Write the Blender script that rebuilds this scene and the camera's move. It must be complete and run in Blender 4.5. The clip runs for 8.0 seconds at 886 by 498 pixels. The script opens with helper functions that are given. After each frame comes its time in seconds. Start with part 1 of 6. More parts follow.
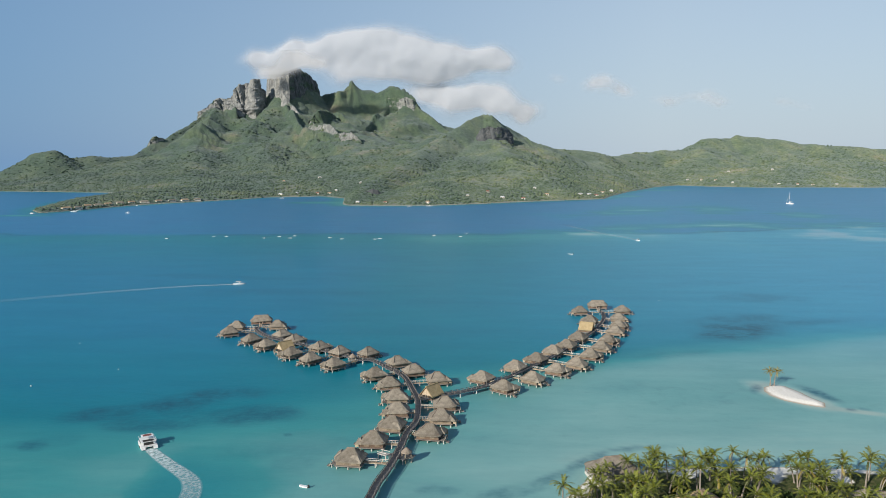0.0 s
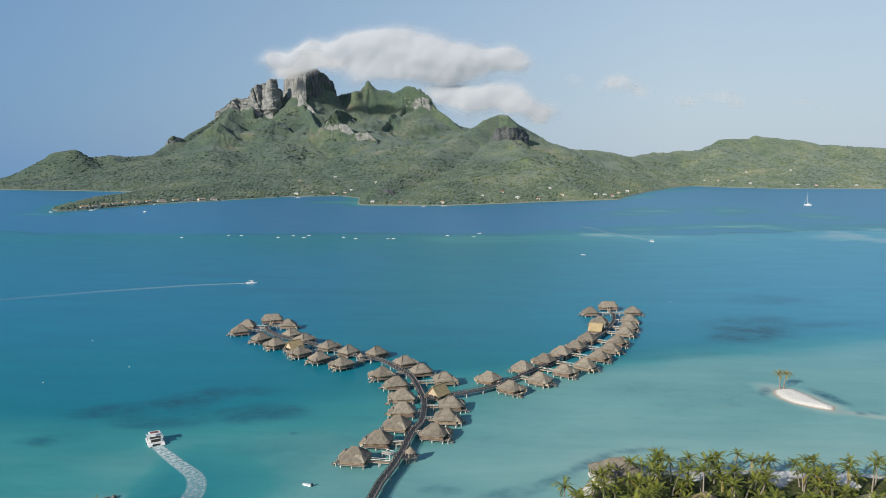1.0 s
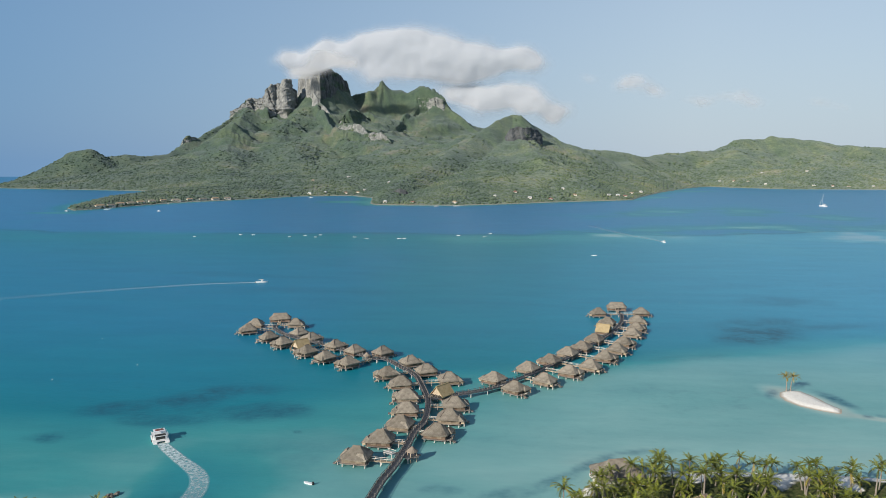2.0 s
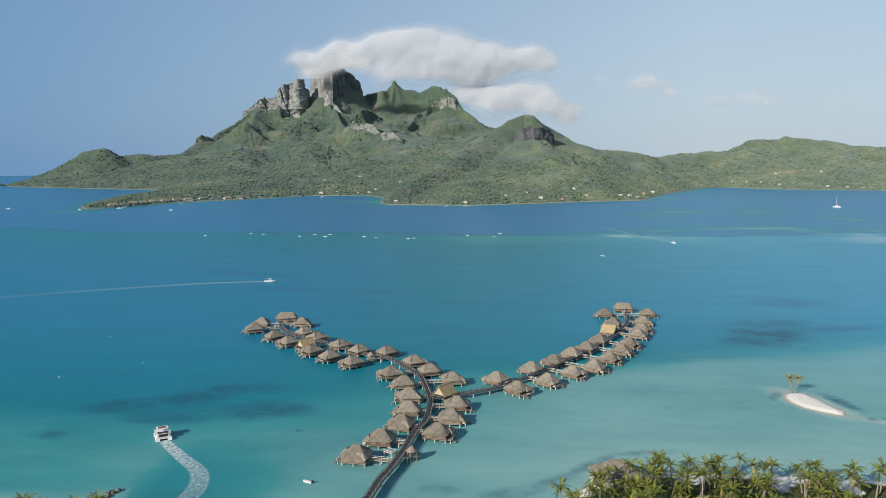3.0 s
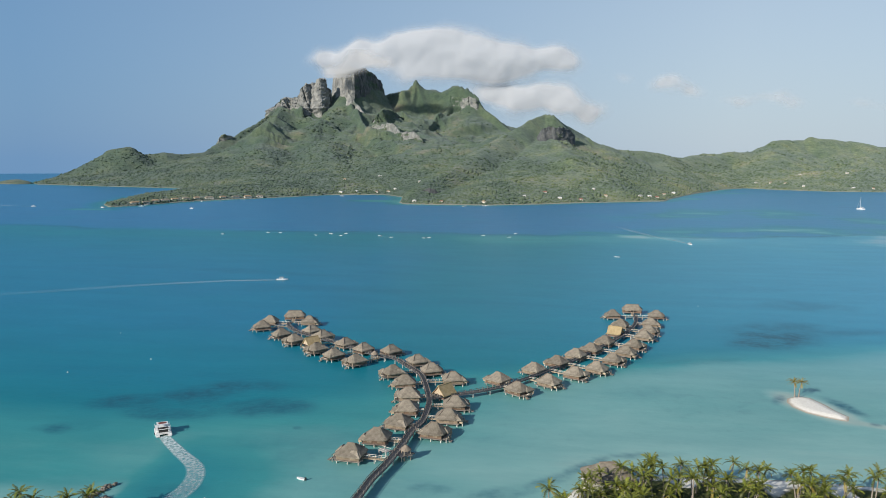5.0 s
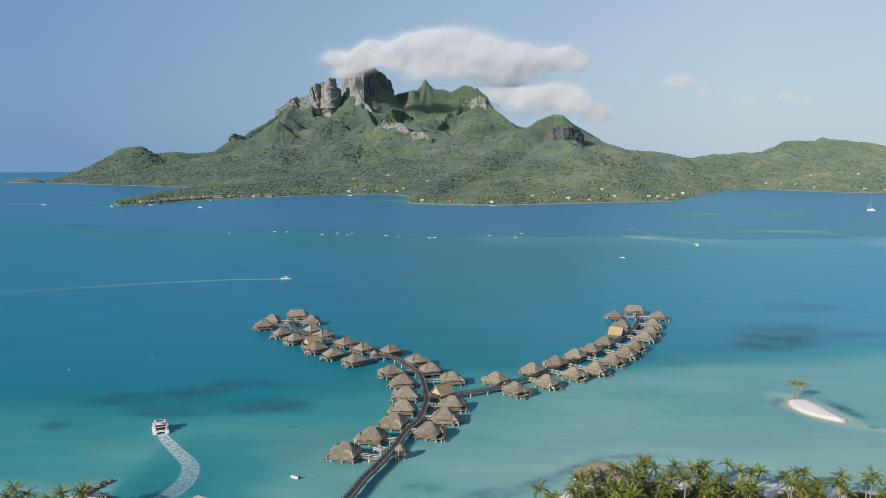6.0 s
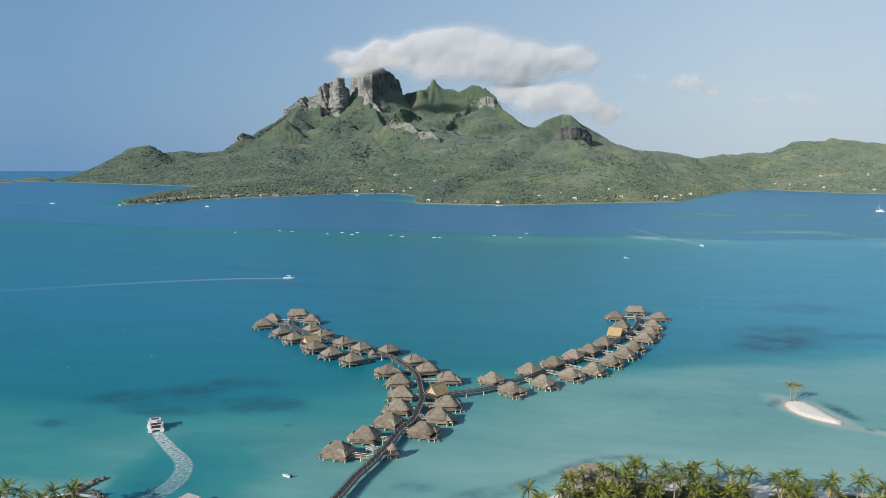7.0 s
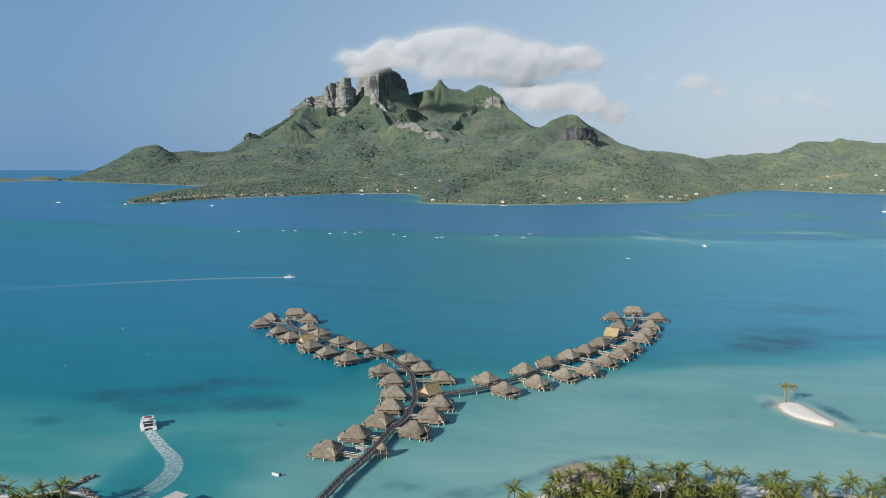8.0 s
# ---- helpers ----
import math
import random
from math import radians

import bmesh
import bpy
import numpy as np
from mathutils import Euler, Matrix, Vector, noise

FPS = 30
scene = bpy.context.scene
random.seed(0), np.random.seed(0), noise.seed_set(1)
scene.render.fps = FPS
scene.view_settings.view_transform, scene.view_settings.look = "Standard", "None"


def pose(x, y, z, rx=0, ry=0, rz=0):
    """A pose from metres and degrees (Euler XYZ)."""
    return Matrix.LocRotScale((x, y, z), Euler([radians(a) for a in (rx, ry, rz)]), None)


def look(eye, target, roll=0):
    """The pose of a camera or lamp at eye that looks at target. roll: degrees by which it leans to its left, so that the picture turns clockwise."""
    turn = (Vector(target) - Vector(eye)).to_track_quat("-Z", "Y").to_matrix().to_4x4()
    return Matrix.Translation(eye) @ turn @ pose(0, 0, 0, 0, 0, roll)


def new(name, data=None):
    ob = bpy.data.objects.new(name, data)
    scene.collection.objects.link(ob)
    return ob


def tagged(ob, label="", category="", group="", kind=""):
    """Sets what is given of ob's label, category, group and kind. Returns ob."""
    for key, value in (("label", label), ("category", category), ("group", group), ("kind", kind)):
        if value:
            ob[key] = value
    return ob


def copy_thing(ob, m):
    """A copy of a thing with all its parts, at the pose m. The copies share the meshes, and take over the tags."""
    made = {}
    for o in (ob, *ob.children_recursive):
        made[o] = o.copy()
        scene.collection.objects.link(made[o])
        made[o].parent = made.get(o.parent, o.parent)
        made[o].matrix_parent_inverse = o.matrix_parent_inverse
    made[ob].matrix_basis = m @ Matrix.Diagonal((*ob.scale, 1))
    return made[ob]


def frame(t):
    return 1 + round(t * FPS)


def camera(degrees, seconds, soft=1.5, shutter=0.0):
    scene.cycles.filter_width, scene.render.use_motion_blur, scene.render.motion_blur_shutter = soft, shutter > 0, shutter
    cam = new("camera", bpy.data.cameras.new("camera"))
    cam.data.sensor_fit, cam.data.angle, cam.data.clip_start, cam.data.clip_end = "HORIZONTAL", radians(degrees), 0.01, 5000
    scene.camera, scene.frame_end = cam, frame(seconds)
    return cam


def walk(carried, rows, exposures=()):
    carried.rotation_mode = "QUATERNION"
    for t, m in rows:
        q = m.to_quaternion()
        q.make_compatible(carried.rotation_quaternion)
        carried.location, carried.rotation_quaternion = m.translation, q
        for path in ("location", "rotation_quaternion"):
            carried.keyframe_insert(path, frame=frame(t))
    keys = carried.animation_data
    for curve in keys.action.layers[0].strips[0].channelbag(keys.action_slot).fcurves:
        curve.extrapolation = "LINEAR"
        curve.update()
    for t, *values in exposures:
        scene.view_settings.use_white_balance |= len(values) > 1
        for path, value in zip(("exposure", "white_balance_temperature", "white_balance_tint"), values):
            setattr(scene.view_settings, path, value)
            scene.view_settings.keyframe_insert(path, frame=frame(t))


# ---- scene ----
cam = camera(60.0, 8.0, soft=0.7)
PATH = [
    (0, (2.86, -0.33, 98.20), (-4.13, 98.77, 86.76), -0.30),
    (0.5, (4.74, -0.35, 98.27), (-3.34, 98.67, 86.84), -0.23),
    (1, (6.61, -0.38, 98.33), (-2.47, 98.54, 86.90), -0.17),
    (1.5, (8.50, -0.43, 98.39), (-1.51, 98.41, 86.96), -0.12),
    (3, (14.39, -0.51, 98.57), (1.92, 98.05, 87.11), 0.03),
    (3.5, (16.47, -0.49, 98.64), (3.25, 97.97, 87.17), 0.08),
    (4, (18.62, -0.44, 98.72), (4.68, 97.92, 87.23), 0.14),
    (4.5, (20.84, -0.35, 98.80), (6.22, 97.90, 87.30), 0.20),
    (6, (28.04, 0.12, 99.09), (11.50, 98.07, 87.53), 0.39),
    (6.5, (30.62, 0.36, 99.18), (13.51, 98.20, 87.60), 0.45),
    (7, (33.29, 0.62, 99.27), (15.64, 98.37, 87.67), 0.51),
    (7.5, (36.04, 0.91, 99.34), (17.92, 98.57, 87.73), 0.56),
    (8, (38.87, 1.23, 99.40), (20.34, 98.80, 87.77), 0.60),
]
walk(cam, [(t, look(eye, target, roll)) for t, eye, target, roll in PATH], exposures=[(0.0, 0.45), (8.0, 0.45)])

# ---- daylight ----
SUN_TO = Vector((-0.58, -0.81, 0.0)).normalized() * math.cos(radians(24)) + Vector((0, 0, math.sin(radians(24))))
world = bpy.data.worlds.new("sky")
scene.world = world
world.use_nodes = True
wn = world.node_tree
wn.nodes.clear()
sky = wn.nodes.new("ShaderNodeTexSky")
sky.sky_type = "NISHITA"
sky.sun_disc = False
sky.sun_elevation = radians(24)
sky.sun_rotation = math.atan2(SUN_TO.x, SUN_TO.y)
sky.altitude = 90
sky.air_density, sky.dust_density, sky.ozone_density = 1.0, 0.4, 2.5
bg = wn.nodes.new("ShaderNodeBackground")
bg.inputs["Strength"].default_value = 0.085
wo = wn.nodes.new("ShaderNodeOutputWorld")
# sea haze in the lower sky, whiter to the right
direction = wn.nodes.new("ShaderNodeTexCoord")
split = wn.nodes.new("ShaderNodeSeparateXYZ")
wn.links.new(direction.outputs["Generated"], split.inputs[0])
veil = wn.nodes.new("ShaderNodeValToRGB")
while len(veil.color_ramp.elements) < 3:
    veil.color_ramp.elements.new(0.5)
for e, (p, v) in zip(veil.color_ramp.elements, ((0.0, 0.95), (0.34, 0.5), (0.8, 0.0))):
    e.position, e.color = p, (v, v, v, 1)
wn.links.new(split.outputs[2], veil.inputs[0])
side = wn.nodes.new("ShaderNodeMapRange")
side.inputs[1].default_value, side.inputs[2].default_value = -0.60, 0.20
wn.links.new(split.outputs[0], side.inputs[0])
tint = wn.nodes.new("ShaderNodeMix")
tint.data_type = "RGBA"
tint.inputs[6].default_value, tint.inputs[7].default_value = (1.25, 2.55, 4.45, 1), (4.0, 4.85, 5.7, 1)
wn.links.new(side.outputs[0], tint.inputs[0])
hazy = wn.nodes.new("ShaderNodeMix")
hazy.data_type = "RGBA"
wn.links.new(veil.outputs[0], hazy.inputs[0])
wn.links.new(sky.outputs[0], hazy.inputs[6])
wn.links.new(tint.outputs[2], hazy.inputs[7])
wn.links.new(hazy.outputs[2], bg.inputs[0])
wn.links.new(bg.outputs[0], wo.inputs[0])

sun_data = bpy.data.lights.new("sun", "SUN")
sun_data.energy = 4.0
sun_data.angle = radians(0.53)
sun_data.color = (1.0, 0.93, 0.82)
sun = new("sun", sun_data)
sun.matrix_world = look(SUN_TO * 500, (0, 0, 0))


# ---- materials ----
def nodes_of(name):
    m = bpy.data.materials.new(name)
    m.use_nodes = True
    nt = m.node_tree
    bsdf = nt.nodes["Principled BSDF"]
    return m, nt, bsdf


def node(nt, kind, **values):
    n = nt.nodes.new(kind)
    for key, value in values.items():
        if key in n.inputs:
            n.inputs[key].default_value = value
    return n


def ramp(nt, fac, stops):
    n = nt.nodes.new("ShaderNodeValToRGB")
    el = n.color_ramp.elements
    while len(el) < len(stops):
        el.new(0.5)
    for e, (p, c) in zip(el, stops):
        e.position, e.color = p, (*c, 1)
    nt.links.new(fac, n.inputs[0])
    return n.outputs[0]


def blend(nt, fac, a, b, mode="MIX"):
    n = nt.nodes.new("ShaderNodeMix")
    n.data_type, n.blend_type = "RGBA", mode
    for sock, v in ((n.inputs[0], fac), (n.inputs[6], a), (n.inputs[7], b)):
        if isinstance(v, (int, float)):
            sock.default_value = v
        elif isinstance(v, tuple):
            sock.default_value = (*v, 1)
        else:
            nt.links.new(v, sock)
    return n.outputs[2]


def surface(name, stops, scale=4.0, fine=None, rough=0.8, bump=0.3, stretch=(1, 1, 1), vary=0.25, metal=0.0, spec=0.3):
    """A matt surface with grain at two scales and a shade of its own for each object."""
    m, nt, bsdf = nodes_of(name)
    co = nt.nodes.new("ShaderNodeTexCoord")
    mp = nt.nodes.new("ShaderNodeMapping")
    mp.inputs["Scale"].default_value = stretch
    nt.links.new(co.outputs["Object"], mp.inputs[0])
    big = node(nt, "ShaderNodeTexNoise", Scale=scale, Detail=5.0, Roughness=0.6)
    small = node(nt, "ShaderNodeTexNoise", Scale=fine or scale * 7, Detail=3.0, Roughness=0.6)
    for n in (big, small):
        nt.links.new(mp.outputs[0], n.inputs["Vector"])
    col = ramp(nt, big.outputs[0], stops)
    grain = ramp(nt, small.outputs[0], ((0.3, (0.72, 0.72, 0.72)), (0.7, (1.12, 1.12, 1.12))))
    col = blend(nt, 0.8, col, grain, "MULTIPLY")
    info = nt.nodes.new("ShaderNodeObjectInfo")
    shade = ramp(nt, info.outputs["Random"], ((0.0, (1 - vary,) * 3), (1.0, (1 + vary * 0.5,) * 3)))
    col = blend(nt, 1.0, col, shade, "MULTIPLY")
    nt.links.new(col, bsdf.inputs["Base Color"])
    bsdf.inputs["Roughness"].default_value = rough
    bsdf.inputs["Metallic"].default_value = metal
    bsdf.inputs["Specular IOR Level"].default_value = spec
    if bump:
        b = node(nt, "ShaderNodeBump", Strength=bump, Distance=0.08)
        nt.links.new(small.outputs[0], b.inputs["Height"])
        nt.links.new(b.outputs[0], bsdf.inputs["Normal"])
    return m


THATCH = surface("weathered_thatch", ((0.3, (0.185, 0.160, 0.126)), (0.55, (0.278, 0.244, 0.194)), (0.8, (0.38, 0.338, 0.275))), 0.5, 6.0, 0.95, 0.9, vary=0.22, spec=0.1)
THATCH_NEW = surface("fresh_thatch", ((0.3, (0.34, 0.26, 0.14)), (0.7, (0.46, 0.36, 0.21))), 0.6, 6.0, 0.95, 0.8, vary=0.1, spec=0.1)
RIDGE = surface("ridge_thatch", ((0.3, (0.20, 0.165, 0.13)), (0.7, (0.30, 0.25, 0.20))), 1.0, 8.0, 0.95, 0.8, spec=0.1)
WOOD_WALL = surface("stained_timber", ((0.3, (0.125, 0.082, 0.058)), (0.7, (0.215, 0.15, 0.105))), 1.5, 9.0, 0.7, 0.4, (1, 1, 0.2))
WOOD_PALE = surface("pale_timber", ((0.3, (0.42, 0.33, 0.22)), (0.7, (0.58, 0.48, 0.35))), 1.2, 10.0, 0.75, 0.3, (1, 1, 0.2))
TAN_WALL = surface("tan_timber", ((0.3, (0.20, 0.155, 0.11)), (0.7, (0.31, 0.25, 0.185))), 1.2, 10.0, 0.75, 0.3, (1, 1, 0.2))
DECK_WOOD = surface("grey_deck_boards", ((0.3, (0.17, 0.15, 0.13)), (0.7, (0.30, 0.27, 0.24))), 0.8, 5.0, 0.85, 0.5)
DARK_WOOD = surface("dark_weathered_boards", ((0.3, (0.070, 0.075, 0.083)), (0.7, (0.130, 0.136, 0.145))), 0.6, 5.0, 0.85, 0.5)
CONCRETE = surface("pale_concrete", ((0.3, (0.45, 0.43, 0.39)), (0.7, (0.62, 0.60, 0.55))), 1.5, 9.0, 0.85, 0.3)
WHITE = surface("white_paint", ((0.3, (0.74, 0.74, 0.72)), (0.7, (0.82, 0.82, 0.81))), 1.0, 8.0, 0.4, 0.05, vary=0.08, spec=0.5)
CANVAS = surface("cream_canvas", ((0.3, (0.62, 0.58, 0.50)), (0.7, (0.74, 0.70, 0.62))), 1.0, 8.0, 0.9, 0.2, vary=0.12)
DARK = surface("dark_opening", ((0.3, (0.02, 0.02, 0.02)), (0.7, (0.045, 0.04, 0.035))), 1.0, 6.0, 0.3, 0.0, spec=0.5)
RED_TRIM = surface("red_brown_paint", ((0.3, (0.16, 0.05, 0.035)), (0.7, (0.24, 0.085, 0.06))), 1.0, 8.0, 0.5, 0.1)
PALM_BARK = surface("palm_bark", ((0.3, (0.20, 0.17, 0.14)), (0.7, (0.36, 0.32, 0.27))), 1.0, 6.0, 0.9, 0.6)
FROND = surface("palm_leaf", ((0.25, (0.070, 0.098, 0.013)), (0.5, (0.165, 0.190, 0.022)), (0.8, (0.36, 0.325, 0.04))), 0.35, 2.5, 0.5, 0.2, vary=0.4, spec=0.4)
# the same leaf made darker: shade on the lower fronds painted in
FROND_SHADED = surface("shaded_palm_leaf", ((0.25, (0.035, 0.052, 0.010)), (0.5, (0.075, 0.095, 0.015)), (0.8, (0.16, 0.155, 0.028))), 0.35, 2.5, 0.55, 0.2, vary=0.35, spec=0.3)
FROND_DRY = surface("yellow_palm_leaf", ((0.25, (0.20, 0.17, 0.03)), (0.8, (0.34, 0.26, 0.06))), 0.35, 2.5, 0.5, 0.2, vary=0.3)
BUSH = surface("shrub_leaf", ((0.3, (0.03, 0.055, 0.012)), (0.7, (0.075, 0.115, 0.025))), 0.5, 4.0, 0.6, 0.5, vary=0.3)
ROCK = surface("groyne_rock", ((0.3, (0.12, 0.105, 0.09)), (0.7, (0.27, 0.24, 0.20))), 0.4, 3.0, 0.9, 0.8)
ROOF_TAN = surface("tan_shingle", ((0.3, (0.34, 0.24, 0.15)), (0.7, (0.44, 0.32, 0.21))), 0.7, 6.0, 0.9, 0.5, vary=0.2)


def sea_material():
    """Lagoon water whose colour follows its depth, with coral heads, ripples and gloss."""
    m, nt, bsdf = nodes_of("lagoon_water")
    geo = nt.nodes.new("ShaderNodeNewGeometry")
    depth = nt.nodes.new("ShaderNodeAttribute")
    depth.attribute_name = "depth"
    reef = nt.nodes.new("ShaderNodeAttribute")
    reef.attribute_name = "reef"
    mp = nt.nodes.new("ShaderNodeMapping")
    mp.inputs["Scale"].default_value = (0.42, 1.0, 1.0)
    nt.links.new(geo.outputs["Position"], mp.inputs[0])
    broad = node(nt, "ShaderNodeTexNoise", Scale=0.009, Detail=6.0, Roughness=0.62)
    mid = node(nt, "ShaderNodeTexNoise", Scale=0.07, Detail=5.0, Roughness=0.6)
    for n in (broad, mid):
        nt.links.new(mp.outputs[0], n.inputs["Vector"])
    shift = nt.nodes.new("ShaderNodeMath")
    shift.operation = "MULTIPLY_ADD"
    nt.links.new(broad.outputs[0], shift.inputs[0])
    shift.inputs[1].default_value, shift.inputs[2].default_value = 0.16, -0.08
    shift2 = nt.nodes.new("ShaderNodeMath")
    shift2.operation = "MULTIPLY_ADD"
    nt.links.new(mid.outputs[0], shift2.inputs[0])
    shift2.inputs[1].default_value, shift2.inputs[2].default_value = 0.08, -0.04
    add = nt.nodes.new("ShaderNodeMath")
    nt.links.new(depth.outputs["Fac"], add.inputs[0])
    nt.links.new(shift.outputs[0], add.inputs[1])
    add2 = nt.nodes.new("ShaderNodeMath")
    nt.links.new(add.outputs[0], add2.inputs[0])
    nt.links.new(shift2.outputs[0], add2.inputs[1])
    col = ramp(nt, add2.outputs[0], SEA_STOPS)
    # fine coral silt makes the water paler and bluer
    silt = nt.nodes.new("ShaderNodeAttribute")
    silt.attribute_name = "silt"
    some = nt.nodes.new("ShaderNodeMath")
    some.operation = "MULTIPLY"
    nt.links.new(silt.outputs["Fac"], some.inputs[0])
    some.inputs[1].default_value = 0.62
    col = blend(nt, some.outputs[0], col, (0.062, 0.330, 0.500))
    # long streaks of wind and current
    lanes = nt.nodes.new("ShaderNodeMapping")
    lanes.inputs["Scale"].default_value = (0.3, 1.0, 1.0)
    nt.links.new(geo.outputs["Position"], lanes.inputs[0])
    drift = node(nt, "ShaderNodeTexNoise", Scale=0.045, Detail=7.0, Roughness=0.68)
    nt.links.new(lanes.outputs[0], drift.inputs["Vector"])
    col = blend(nt, 1.0, col, ramp(nt, drift.outputs[0], ((0.30, (0.86, 0.89, 0.91)), (0.70, (1.12, 1.09, 1.07)))), "MULTIPLY")
    # scattered coral heads
    dots = node(nt, "ShaderNodeTexNoise", Scale=0.16, Detail=6.0, Roughness=0.65)
    nt.links.new(geo.outputs["Position"], dots.inputs["Vector"])
    sparse = blend(nt, 1.0, ramp(nt, dots.outputs[0], ((0.50, (0, 0, 0)), (0.72, (0.22,) * 3))), ramp(nt, broad.outputs[0], ((0.45, (0.1,) * 3), (0.62, (1.0,) * 3))), "MULTIPLY")
    col = blend(nt, sparse, col, (0.02, 0.10, 0.12))
    spots = nt.nodes.new("ShaderNodeMath")
    spots.operation = "MULTIPLY"
    nt.links.new(reef.outputs["Fac"], spots.inputs[0])
    heads = node(nt, "ShaderNodeTexNoise", Scale=0.30, Detail=5.0, Roughness=0.6)
    nt.links.new(geo.outputs["Position"], heads.inputs["Vector"])
    patchy = node(nt, "ShaderNodeTexNoise", Scale=0.055, Detail=5.0, Roughness=0.6)
    nt.links.new(geo.outputs["Position"], patchy.inputs["Vector"])
    clumps = blend(nt, 0.7, ramp(nt, patchy.outputs[0], ((0.34, (0.25,) * 3), (0.58, (1.0,) * 3))), ramp(nt, heads.outputs[0], ((0.36, (0.45,) * 3), (0.58, (1.0,) * 3))), "MULTIPLY")
    nt.links.new(clumps, spots.inputs[1])
    col = blend(nt, spots.outputs[0], col, (0.012, 0.095, 0.145))
    nt.links.new(col, bsdf.inputs["Base Color"])
    bsdf.inputs["Roughness"].default_value = 0.3
    bsdf.inputs["IOR"].default_value = 1.33
    bsdf.inputs["Specular IOR Level"].default_value = 0.07
    wave = node(nt, "ShaderNodeTexNoise", Scale=0.9, Detail=4.0, Roughness=0.55)
    nt.links.new(mp.outputs[0], wave.inputs["Vector"])
    b = node(nt, "ShaderNodeBump", Strength=0.22, Distance=0.25)
    nt.links.new(wave.outputs[0], b.inputs["Height"])
    nt.links.new(b.outputs[0], bsdf.inputs["Normal"])
    return m


SEA_STOPS = (
    (0.0, (0.46, 0.50, 0.43)),
    (0.14, (0.218, 0.412, 0.392)),
    (0.30, (0.048, 0.268, 0.276)),
    (0.46, (0.010, 0.192, 0.242)),
    (0.60, (0.010, 0.184, 0.266)),
    (0.78, (0.016, 0.184, 0.325)),
    (1.0, (0.032, 0.168, 0.338)),
)
SEA = sea_material()


def dry_and_hazy_east(nt, geo, col):
    """The rainy west of the island is deep green, its dry east paler and browner, partly by haze put into the colour.
    """
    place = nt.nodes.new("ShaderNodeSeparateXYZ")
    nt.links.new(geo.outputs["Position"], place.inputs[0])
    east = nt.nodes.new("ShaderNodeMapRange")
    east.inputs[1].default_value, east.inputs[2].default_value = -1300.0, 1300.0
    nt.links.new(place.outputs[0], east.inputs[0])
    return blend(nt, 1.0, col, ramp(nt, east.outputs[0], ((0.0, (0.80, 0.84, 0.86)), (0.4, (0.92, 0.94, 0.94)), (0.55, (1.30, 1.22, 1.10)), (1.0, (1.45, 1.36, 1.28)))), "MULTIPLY")


